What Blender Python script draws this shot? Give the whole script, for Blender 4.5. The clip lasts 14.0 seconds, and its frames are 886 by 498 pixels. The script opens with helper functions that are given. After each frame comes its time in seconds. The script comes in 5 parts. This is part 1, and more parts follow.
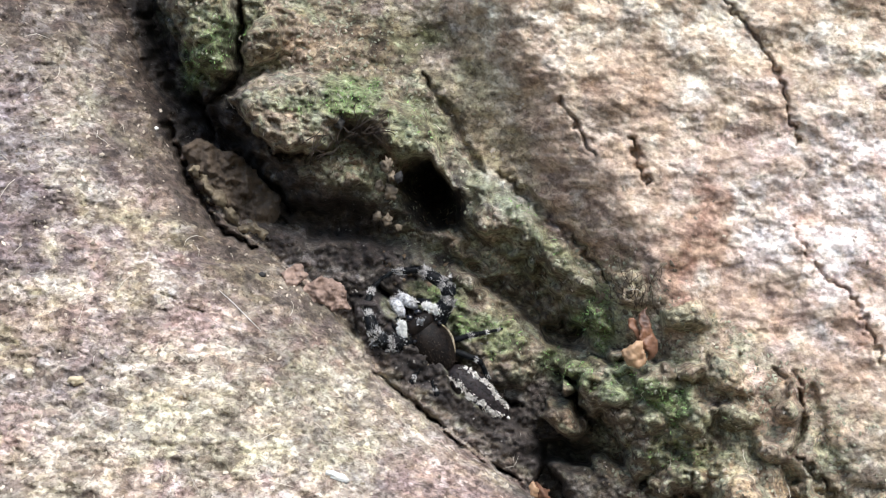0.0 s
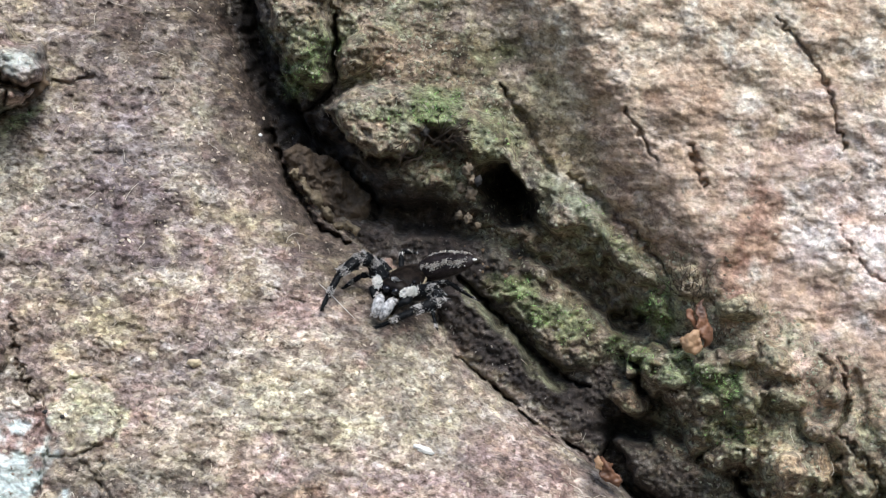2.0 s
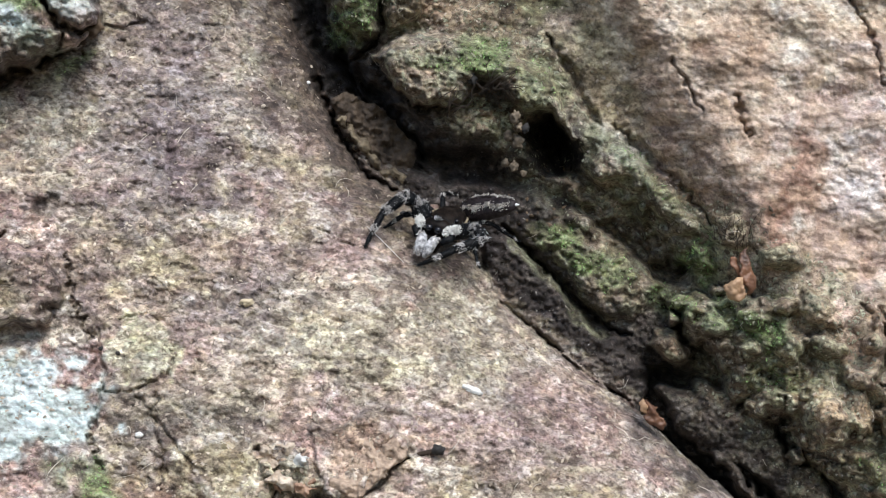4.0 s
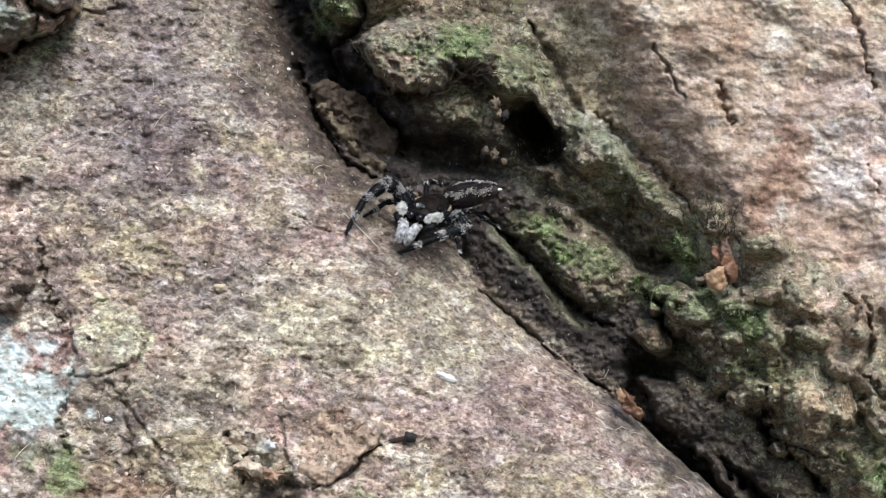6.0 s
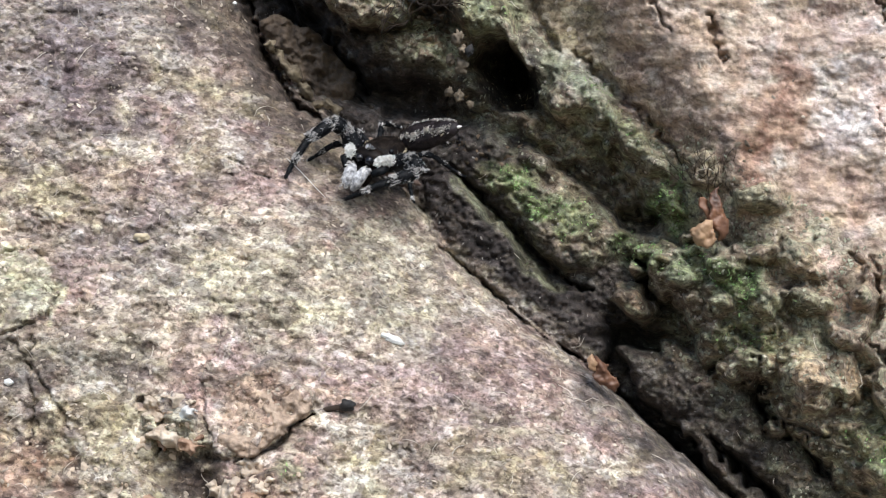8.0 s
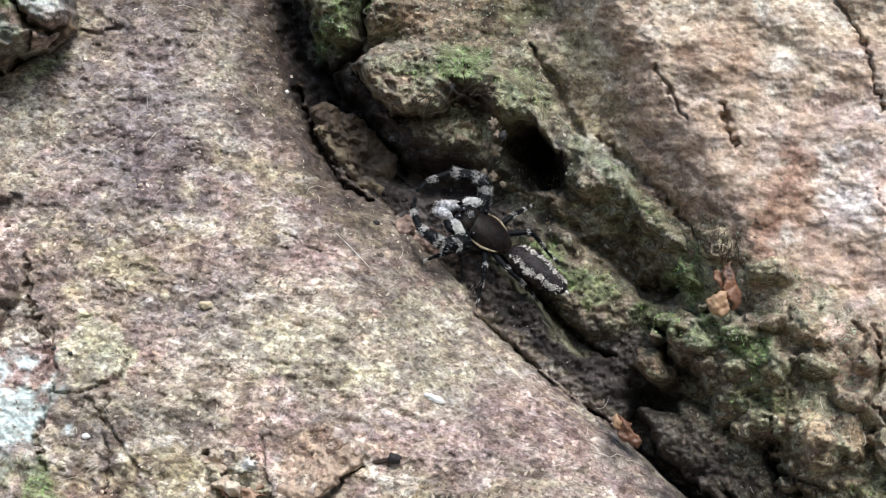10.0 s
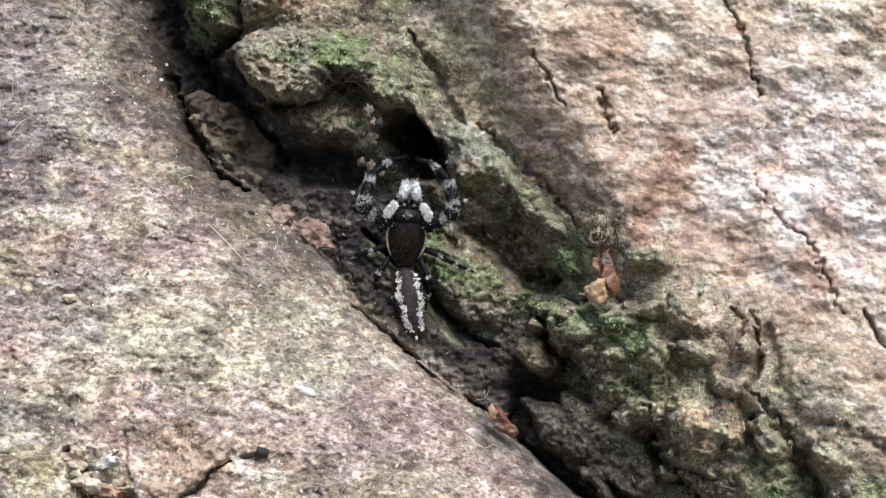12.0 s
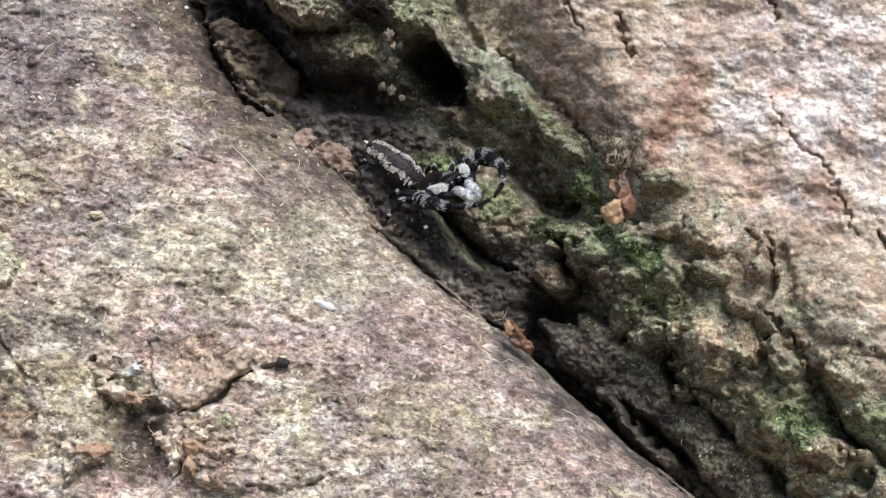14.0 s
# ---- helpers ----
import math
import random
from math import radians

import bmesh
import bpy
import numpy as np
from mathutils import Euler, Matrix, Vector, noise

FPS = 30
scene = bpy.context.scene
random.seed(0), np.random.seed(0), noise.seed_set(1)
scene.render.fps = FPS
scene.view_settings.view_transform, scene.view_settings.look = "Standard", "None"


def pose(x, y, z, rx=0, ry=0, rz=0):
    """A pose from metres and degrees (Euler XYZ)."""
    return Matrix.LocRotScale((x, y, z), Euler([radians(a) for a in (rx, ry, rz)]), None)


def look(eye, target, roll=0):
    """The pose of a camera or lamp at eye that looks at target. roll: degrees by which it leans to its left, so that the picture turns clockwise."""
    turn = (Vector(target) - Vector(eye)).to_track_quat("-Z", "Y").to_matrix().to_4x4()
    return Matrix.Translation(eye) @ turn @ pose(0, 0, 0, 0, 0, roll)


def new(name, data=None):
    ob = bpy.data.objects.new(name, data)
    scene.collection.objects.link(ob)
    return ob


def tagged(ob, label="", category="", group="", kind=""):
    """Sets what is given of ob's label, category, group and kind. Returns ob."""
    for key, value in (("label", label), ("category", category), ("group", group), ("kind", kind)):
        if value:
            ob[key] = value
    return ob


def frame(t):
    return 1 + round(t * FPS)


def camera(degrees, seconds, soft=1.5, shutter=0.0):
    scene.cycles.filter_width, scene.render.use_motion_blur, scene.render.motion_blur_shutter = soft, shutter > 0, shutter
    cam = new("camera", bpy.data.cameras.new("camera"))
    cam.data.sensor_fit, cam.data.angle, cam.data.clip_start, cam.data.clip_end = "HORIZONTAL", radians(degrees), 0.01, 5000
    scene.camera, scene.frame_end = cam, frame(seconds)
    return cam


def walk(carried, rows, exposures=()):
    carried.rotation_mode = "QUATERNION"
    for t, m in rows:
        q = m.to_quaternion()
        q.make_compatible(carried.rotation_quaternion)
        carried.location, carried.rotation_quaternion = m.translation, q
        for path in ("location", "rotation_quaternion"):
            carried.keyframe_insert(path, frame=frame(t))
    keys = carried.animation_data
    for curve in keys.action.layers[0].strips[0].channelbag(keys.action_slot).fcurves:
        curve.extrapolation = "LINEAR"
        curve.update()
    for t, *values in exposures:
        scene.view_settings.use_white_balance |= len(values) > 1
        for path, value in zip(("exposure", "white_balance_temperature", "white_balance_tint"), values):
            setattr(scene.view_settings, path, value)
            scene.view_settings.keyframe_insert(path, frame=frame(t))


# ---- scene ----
cam = camera(36, 14.0, soft=1.15, shutter=0.0)
PATH = [
    (0, 0.00477, -0.10584, -0.00025, 92.209, 0.528, -4.181),
    (0.5, 0.00541, -0.10591, -0.00357, 91.846, 0.082, -2.816),
    (1, 0.00624, -0.10988, -0.00053, 91.302, 0.291, -2.544),
    (1.5, 0.00348, -0.11403, -0.00054, 90.974, 0.241, -1.068),
    (2, 0.00411, -0.11763, 0.00166, 90.946, 0.295, -0.946),
    (2.5, 0.00171, -0.12265, 0.00139, 90.722, 0.299, -0.262),
    (3, -0.00000, -0.12065, -0.00000, 90.000, 0.000, -0.000),
    (3.5, 0.00066, -0.12037, 0.00013, 90.095, -0.191, -0.291),
    (4, 0.00075, -0.11910, -0.00110, 89.989, -0.341, -0.575),
    (4.2, 0.00097, -0.11880, -0.00068, 89.678, -0.485, -0.623),
    (6.3, 0.00424, -0.11785, -0.00320, 90.409, -0.743, 0.515),
    (6.5, 0.00374, -0.11874, -0.00325, 90.161, -0.767, 0.992),
    (7, 0.00641, -0.11436, -0.00411, 90.624, -0.719, 0.721),
    (7.5, 0.00869, -0.11089, -0.00706, 90.162, -1.007, 1.175),
    (8, 0.01041, -0.10519, -0.00672, 90.401, -1.092, 1.594),
    (8.2, 0.00999, -0.10664, -0.00697, 90.947, -1.179, 2.063),
    (10.3, 0.00867, -0.11493, -0.00754, 93.529, -1.289, 2.086),
    (10.5, 0.00962, -0.11387, -0.00871, 93.443, -1.116, 2.213),
    (11, 0.01065, -0.11190, -0.00947, 93.240, -0.838, 1.375),
    (11.5, 0.01198, -0.11249, -0.00759, 93.554, -0.579, 0.078),
    (12, 0.01358, -0.11269, -0.00814, 93.602, -0.597, -0.594),
    (12.5, 0.01377, -0.11248, -0.00900, 93.301, -0.744, -0.498),
    (13, 0.01503, -0.11279, -0.00987, 93.102, -0.985, -0.543),
    (13.5, 0.01491, -0.11340, -0.01129, 92.443, -1.131, 0.229),
    (14, 0.01504, -0.11442, -0.01210, 92.225, -0.819, 0.890),
]
walk(cam, [(t, pose(*row)) for t, *row in PATH], exposures=[(0, 0.75), (0.5, 0.68), (1.5, 0.42), (2.5, 0.44), (3.0, 0.25), (4.0, 0.39), (7.0, 0.36), (8.0, 0.5), (10.5, 0.5), (12.0, 0.61), (13.0, 0.56), (14.0, 0.5)])

# ---- light ----
world = bpy.data.worlds.new("sky")
scene.world = world
world.use_nodes = True
wn = world.node_tree.nodes
sky = wn.new("ShaderNodeTexSky")
sky.sky_type, sky.sun_disc = "NISHITA", False
sky.sun_elevation, sky.sun_rotation = radians(50), radians(161)
wn["Background"].inputs[1].default_value = 0.12
world.node_tree.links.new(sky.outputs[0], wn["Background"].inputs[0])

sun_data = bpy.data.lights.new("sun", "SUN")
sun_data.energy, sun_data.angle, sun_data.color = 3.2, radians(34), (1.0, 0.98, 0.95)
sun = new("sun", sun_data)
sun.matrix_world = look((0.28, -0.8, 1.0), (0, 0, 0))


# ---- small tools ----
def noise2(x, y, seed=0):
    """Smooth lattice noise, about -1 to 1."""
    xi, yi = np.floor(x).astype(np.int64), np.floor(y).astype(np.int64)
    fx, fy = x - xi, y - yi

    def corner(i, j):
        k = (xi + i) * 374761393 + (yi + j) * 668265263 + seed * 974634343
        k = (k ^ (k >> 13)) * 1274126177 & 0xFFFFFFFF
        a = (k ^ (k >> 16)) % 4096 * (math.tau / 4096)
        return np.cos(a) * (fx - i) + np.sin(a) * (fy - j)

    sx, sy = fx * fx * fx * (fx * (fx * 6 - 15) + 10), fy * fy * fy * (fy * (fy * 6 - 15) + 10)
    top = corner(0, 0) * (1 - sx) + corner(1, 0) * sx
    low = corner(0, 1) * (1 - sx) + corner(1, 1) * sx
    return (top * (1 - sy) + low * sy) * 1.5


def fbm(x, y, octaves=4, seed=0):
    total, gain = 0.0, 1.0
    for n in range(octaves):
        total = total + gain * noise2(x * 2**n + 17.3 * n, y * 2**n - 9.1 * n, seed + n)
        gain *= 0.5
    return total


def ramp(x, a, b):
    t = np.clip((x - a) / (b - a), 0, 1)
    return t * t * (3 - 2 * t)


def line_distance(x, y, points):
    """Distance to a polyline, the side (positive to the right of its way), and how far along it, 0 to 1."""
    best = np.full(x.shape, 1e9)
    side, along = np.zeros(x.shape), np.zeros(x.shape)
    count = len(points) - 1
    for n, ((ax, ay), (bx, by)) in enumerate(zip(points, points[1:])):
        dx, dy = bx - ax, by - ay
        t = np.clip(((x - ax) * dx + (y - ay) * dy) / (dx * dx + dy * dy), 0, 1)
        off = np.hypot(x - ax - t * dx, y - ay - t * dy)
        near = off < best
        best = np.where(near, off, best)
        side = np.where(near, np.sign((x - ax) * dy - (y - ay) * dx), side)
        along = np.where(near, (n + t) / count, along)
    return best, side, along


def oval(x, y, cx, cy, rx, ry, turn):
    """Distance from an oval's centre, 1 at its rim. turn: degrees, clockwise on the map."""
    c, s = math.cos(radians(turn)), math.sin(radians(turn))
    dx, dy = x - cx, y - cy
    return np.hypot((c * dx + s * dy) / rx, (c * dy - s * dx) / ry)


# The bark map: 20 units to a millimetre, x to the right and y down, (784, 441) at the world's origin. Laid out to fit
# the camera's view at 3 seconds.
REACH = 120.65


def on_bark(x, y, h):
    """World places, in metres, of map points at the depth h (millimetres, away from the open side), spread along that
    camera's sight lines.
    """
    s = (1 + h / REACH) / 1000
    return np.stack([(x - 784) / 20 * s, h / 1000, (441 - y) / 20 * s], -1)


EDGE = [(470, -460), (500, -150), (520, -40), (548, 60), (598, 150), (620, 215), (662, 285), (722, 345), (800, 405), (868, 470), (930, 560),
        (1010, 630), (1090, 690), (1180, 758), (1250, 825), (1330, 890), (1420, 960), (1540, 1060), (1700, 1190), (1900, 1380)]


def relief(x, y):
    """Depth of the bark in millimetres over the map, and the masks of its materials."""
    u, v = (x - 784) / 20, (441 - y) / 20
    wx = x + 14 * fbm(u * 0.22, v * 0.22, 3, 5) + 5 * noise2(u * 1.1, v * 1.1, 8)
    wy = y + 14 * fbm(u * 0.22, v * 0.22, 3, 6) + 5 * noise2(u * 1.1, v * 1.1, 9)
    off, side, along = line_distance(x + 0.5 * (wx - x), y + 0.5 * (wy - y), EDGE)
    s = off / 20 * side  # millimetres to the furrow's side

    # the smooth plate: a slope that rolls over into the furrow
    left = -3.5 + 0.45 * v - 3.0 * ramp(300 - x, 0, 400) * ramp(v, 0, 20)
    left = left + 9.0 * np.exp(-np.maximum(-s, 0) / 4.4)
    left = left + 0.35 * fbm(u * 0.12, v * 0.2, 4, 1) + 0.16 * fbm(u * 0.6, v * 1.1, 3, 2)

    # the far plate
    right = 1.0 + 6.5 * (1 - ramp(x - 0.52 * y, 985, 1180)) - 2.2 * ramp(y, 430, 720) - 2.0 * ramp(x, 1500, 1900)
    right = right + 0.7 * fbm(u * 0.15, v * 0.22, 4, 3) + 0.12 * fbm(u * 0.55, v * 0.7, 3, 4)

    furrow = 9.0 + 0.6 * fbm(u * 0.3, v * 0.3, 4, 11)
    rough = fbm(u * 0.35, v * 0.35, 4, 21)
    crust = np.abs(fbm(u * 0.55, v * 0.6, 4, 23))
    band = 145 + 60 * ramp(along, 0.45, 0.65) + 14 * noise2(u * 0.15, v * 0.15, 12)
    h = np.where(s > 0, furrow + (right - furrow) * ramp(off, band, band + 110), left)
    h = np.where((s > 0) & (off < 60), np.maximum(h, left + 0.03 * off), h)
    piece = np.where(s <= 0, 0, np.where(off < band + 60, 1, 2))
    count = 2

    def blend(near, face, soft, own):
        nonlocal count
        old = h[near]
        k = np.clip(0.5 + (old - face) / soft, 0, 1)
        h[near] = old * (1 - k) + face * k - 0.5 * soft * k * (1 - k)
        if own:
            count += 1
            piece[near] = np.where(k > 0.5, count, piece[near])

    def dome(cx, cy, rx, ry, turn, top, fall=7.0, power=3.0, wobble=0.18, tilt=(0.0, 0.0), own=False):
        reach = 1.7 * max(rx, ry)
        near = (np.abs(x - cx) < reach) & (np.abs(y - cy) < reach)
        r = oval(wx[near], wy[near], cx, cy, rx, ry, turn) * (1 + wobble * rough[near] * 0.6)
        face = top + fall * r**power + tilt[0] * (x[near] - cx) / 20 + tilt[1] * (y[near] - cy) / 20 - 0.9 * crust[near]
        blend(near, face, 1.0, own)

    def block(outline, top, rim, fall, tilt=(0.0, 0.0), soft=0.5, own=True, lift=0.9):
        """A lump with a given outline, standing fall millimetres proud, rounded over rim millimetres."""
        xs, ys = [p[0] for p in outline], [p[1] for p in outline]
        cx, cy = sum(xs) / len(xs), sum(ys) / len(ys)
        near = (x > min(xs) - 60) & (x < max(xs) + 60) & (y > min(ys) - 60) & (y < max(ys) + 60)
        px, py = wx[near], wy[near]
        inside = np.zeros(px.shape, bool)
        for (ax, ay), (bx, by) in zip(outline, outline[1:] + outline[:1]):
            if ay != by:
                inside ^= ((ay > py) != (by > py)) & (px < (bx - ax) * (py - ay) / (by - ay) + ax)
        far, _, _ = line_distance(px, py, outline + outline[:1])
        e = far / 20 * np.where(inside, 1, -1) + 0.5 * rough[near] - 0.2
        t = np.clip(1 - e / rim, 0, 1.6)
        face = top + fall * np.where(t < 1, 1 - np.sqrt(np.maximum(1 - t * t, 0)), 1 + 6 * (t - 1))
        face = face + tilt[0] * (x[near] - cx) / 20 + tilt[1] * (y[near] - cy) / 20 - lift * crust[near] + 0.3 * rough[near]
        blend(near, face, soft, own)

    def pit(cx, cy, rx, ry, turn, depth, power=4.0):
        reach = 1.8 * max(rx, ry)
        near = (np.abs(x - cx) < reach) & (np.abs(y - cy) < reach)
        h[near] += depth * np.exp(-(oval(wx[near], wy[near], cx, cy, rx, ry, turn) ** power))

    def crack(points, width, depth, ragged=5.0):
        xs, ys = [p[0] for p in points], [p[1] for p in points]
        m = 3 * width + 10
        near = (x > min(xs) - m) & (x < max(xs) + m) & (y > min(ys) - m) & (y < max(ys) + m)
        un, vn = u[near], v[near]
        w, _, a = line_distance(x[near] + ragged * noise2(un * 1.4, vn * 1.4, 31), y[near] + ragged * noise2(un * 1.4, vn * 1.4, 32), points)
        w = w / (width * (0.3 + 0.7 * np.sin(np.pi * np.clip(a, 0.02, 0.98))) * (1 + 0.5 * noise2(un * 0.8, vn * 0.8, 33)))
        h[near] += depth * np.exp(-(w**2))

    # dark slabs of inner bark in the furrow
    block([(900, 438), (940, 440), (1000, 503), (1060, 562), (1112, 604), (1165, 645), (1190, 690), (1170, 770), (1090, 745), (1010, 690), (930, 620), (875, 560), (880, 480)], 4.4, 0.6, 3.0, (0.12, -0.12), lift=0.25)
    block([(1190, 705), (1290, 695), (1380, 735), (1440, 815), (1540, 900), (1640, 1010), (1560, 1040), (1400, 890), (1330, 850), (1230, 770)], 3.4, 1.4, 3.0, lift=0.35)
    block([(1290, 800), (1340, 830), (1390, 880), (1440, 940), (1400, 940), (1330, 885)], 2.6, 0.6, 2.0, lift=0.4)
    block([(770, 320), (860, 310), (950, 330), (1010, 380), (960, 415), (880, 400), (800, 370)], 9.6, 1.6, 3.0, lift=1.4)
    # the ridge of lumps beside the furrow
    block([(590, -80), (700, -90), (722, 0), (708, 80), (668, 112), (640, 95), (612, 50)], 3.8, 2.0, 6.0)
    block([(720, 10), (770, -10), (800, 40), (770, 75), (715, 88)], 4.6, 1.5, 5.0)
    block([(740, 190), (790, 205), (860, 200), (935, 200), (955, 265), (940, 300), (850, 300), (785, 275)], 6.8, 2.4, 5.0, (0.0, 0.5))
    block([(698, 115), (745, 85), (800, 72), (880, 82), (960, 95), (1012, 150), (1042, 210), (1056, 268), (1030, 255), (1000, 236), (955, 228),
           (925, 190), (885, 172), (855, 205), (815, 218), (768, 207), (728, 170)], 3.0, 1.8, 5.0, (0.16, -0.5))
    block([(1085, 345), (1145, 350), (1200, 395), (1255, 445), (1250, 495), (1190, 482), (1110, 405)], 8.6, 1.6, 3.0, (0, 0.2))
    block([(1050, 248), (1128, 246), (1170, 295), (1212, 338), (1268, 392), (1290, 440), (1262, 455), (1228, 432), (1190, 400), (1140, 352), (1075, 346)],
          5.2, 1.4, 4.5, (0.0, -0.25))
    block([(942, 402), (1010, 405), (1065, 415), (1130, 445), (1180, 495), (1242, 528), (1190, 572), (1120, 592), (1062, 552), (1010, 492), (958, 440)], 7.6, 1.8, 4.5, (0.0, -0.2), lift=0.6)
    block([(1250, 545), (1400, 525), (1500, 560), (1572, 620), (1580, 690), (1640, 745), (1690, 830), (1740, 930), (1800, 1040), (1700, 1060), (1600, 960), (1510, 880),
           (1430, 800), (1400, 725), (1320, 700), (1285, 640)], 0.4, 3.0, 4.5, lift=1.6)
    block([(1432, 745), (1462, 700), (1515, 685), (1565, 705), (1578, 755), (1540, 800), (1470, 800)], -2.0, 2.2, 3.0)
    crack([(1560, 560), (1615, 600), (1640, 690), (1680, 750), (1790, 775), (1890, 830)], 18, 0.9, 12.0)
    for cx, cy, rx, ry, turn, top in ((1300, 590, 48, 30, 20, -0.6), (1375, 575, 40, 30, 0, -1.6), (1485, 560, 58, 34, 20, -2.2), (1360, 640, 44, 30, 10, -0.8), (1578, 616, 28, 44, 10, -3.0),
                                      (1412, 722, 48, 32, 10, -0.8), (1500, 640, 44, 34, 10, -1.8), (1508, 757, 62, 42, 10, -3.2), (1624, 778, 48, 26, 55, -3.0), (1592, 846, 44, 30, 30, -1.0),
                                      (1728, 797, 52, 28, 20, -3.0), (1782, 872, 46, 28, 20, -3.0), (1680, 920, 76, 34, 22, -2.8), (1610, 885, 44, 30, 40, -1.4),
                                      (1440, 625, 44, 34, 30, -2.0), (1412, 478, 44, 28, 10, -0.8), (1800, 1000, 60, 44, 30, -2.6), (1440, 560, 34, 26, 0, -1.8), (1545, 690, 34, 22, 20, -2.4)):
        dome(cx, cy, rx, ry, turn, top - 0.7, 4.6, 2.6, 0.9)
    block([(1238, 450), (1262, 440), (1300, 450), (1305, 498), (1272, 505), (1240, 500)], 4.6, 1.2, 4.0)
    block([(1215, 540), (1275, 535), (1350, 548), (1330, 590), (1345, 625), (1290, 640), (1240, 610), (1225, 570)], 1.6, 1.6, 5.0)
    block([(1190, 590), (1235, 600), (1262, 650), (1245, 676), (1205, 672), (1180, 630)], 2.4, 1.2, 6.0, (0.0, -0.3))
    block([(1345, 560), (1420, 545), (1490, 580), (1500, 640), (1440, 670), (1370, 660), (1340, 610)], -0.4, 1.8, 4.0)
    block([(1300, 660), (1380, 655), (1420, 690), (1390, 740), (1320, 720)], 1.8, 1.8, 4.0)
    block([(1595, 720), (1640, 760), (1680, 830), (1640, 850), (1600, 790)], 0.2, 1.6, 4.0)
    block([(1550, 830), (1620, 850), (1680, 930), (1740, 1010), (1700, 1050), (1620, 970), (1560, 900)], 1.0, 1.8, 4.0)
    block([(1690, 780), (1760, 770), (1830, 830), (1840, 930), (1770, 940), (1710, 860)], -1.6, 2.0, 4.0)
    block([(1290, 405), (1330, 385), (1375, 410), (1370, 450), (1310, 455)], 1.4, 1.2, 2.5)
    # hollows and cracks in it
    crack([(640, 130), (720, 225), (790, 300), (880, 335), (980, 350), (1080, 395), (1190, 490)], 24, 2.6)
    pit(860, 318, 105, 26, 8, 3.0)
    pit(1000, 262, 40, 32, 15, 10.0)
    pit(1018, 300, 36, 38, 25, 10.0)
    pit(1218, 506, 36, 16, 20, 5.0)
    crack([(1050, 322), (1110, 380), (1180, 440), (1245, 496)], 32, 4.5, 10.0)
    pit(1222, 690, 52, 15, 0, 5.5, 5.0)
    pit(700, 190, 30, 16, 40, 3.0)
    pit(905, 188, 34, 24, 20, 1.2)
    crack([(560, -120), (575, 10), (610, 100), (660, 165), (720, 225), (785, 300)], 20, 4.0)
    crack([(596, 160), (632, 250), (680, 325), (740, 362)], 6.5, 2.8, 8.0)
    crack([(715, -30), (712, 40), (712, 85), (690, 115), (650, 140)], 9, 4.0)
    crack([(925, 420), (952, 446), (1008, 500), (1060, 556), (1115, 600), (1150, 612)], 8, 3.5)
    crack([(925, 556), (990, 611), (1050, 662), (1090, 692), (1150, 726)], 4.5, 2.6, 2.5)
    crack([(1190, 765), (1260, 830), (1330, 890), (1400, 950), (1520, 1050)], 11, 2.6)
    crack([(1345, 838), (1400, 888), (1450, 935)], 6, 3.0)
    crack([(1000, 90), (1045, 150), (1075, 215), (1095, 245)], 9, 1.2, 9.0)
    crack([(1120, 244), (1160, 275), (1200, 315), (1245, 355), (1295, 415)], 9, 1.4, 9.0)
    crack([(1405, 770), (1420, 800), (1480, 820), (1530, 840)], 5, 1.6)
    crack([(1598, 590), (1604, 630), (1597, 665), (1583, 690)], 7, 2.0, 4.0)
    crack([(1600, 700), (1645, 750), (1662, 806), (1674, 845), (1726, 900), (1746, 970)], 8, 1.2, 14.0)
    crack([(1418, 720), (1428, 797), (1495, 846)], 9, 1.8, 14.0)
    crack([(1560, 790), (1590, 760), (1598, 730)], 7, 1.2, 10.0)
    crack([(1350, 655), (1400, 685), (1440, 675)], 8, 1.2, 12.0)
    crack([(1215, 125), (1240, 160), (1262, 195), (1278, 222)], 3.2, 0.9, 9.0)
    crack([(1335, 190), (1345, 230), (1358, 262)], 5.5, 1.2, 10.0)
    crack([(1490, -30), (1548, 40), (1585, 120), (1605, 205)], 4, 0.9, 9.0)
    crack([(1590, 330), (1625, 390), (1690, 450), (1722, 515), (1740, 560)], 3.2, 0.7, 11.0)
    crack([(1780, 560), (1800, 600), (1830, 640)], 5, 1.2, 3.0)

    # the mossy lump and flakes on the smooth plate
    block([(-240, 190), (-200, -60), (60, -70), (205, 10), (235, 55), (182, 104), (110, 142), (24, 186), (-60, 214), (-160, 225)], -4.8, 2.0, 6.0, (0.0, -0.15))
    crack([(128, 0), (126, 40), (150, 78), (185, 92), (215, 78)], 8, 4.0)
    crack([(-120, 240), (-20, 212), (30, 190), (110, 150), (150, 118), (160, 95)], 9, 2.6)
    pit(10, 512, 30, 22, 20, 4.0)
    crack([(222, 75), (265, 82), (300, 70)], 4, 0.8)
    block([(-120, 470), (60, 455), (140, 480), (165, 560), (110, 610), (-20, 600), (-140, 590)], -8.0, 0.8, 2.4, (0.0, -0.45), lift=0.6)
    crack([(60, 440), (20, 470), (-40, 490)], 7, 1.5)
    crack([(165, 470), (180, 560), (215, 640), (235, 700), (210, 800), (230, 850)], 4, 0.9, 12.0)
    crack([(330, 700), (322, 760), (340, 830), (335, 890)], 3.5, 0.7, 9.0)
    crack([(225, 610), (228, 660), (240, 690)], 4, 0.9, 6.0)
    crack([(232, 722), (285, 716), (345, 688), (362, 650)], 3.2, 0.8, 7.0)
    crack([(296, 728), (345, 790), (400, 862)], 3.0, 0.7, 8.0)
    crack([(605, 430), (640, 448), (668, 462)], 2.6, 0.6, 5.0)
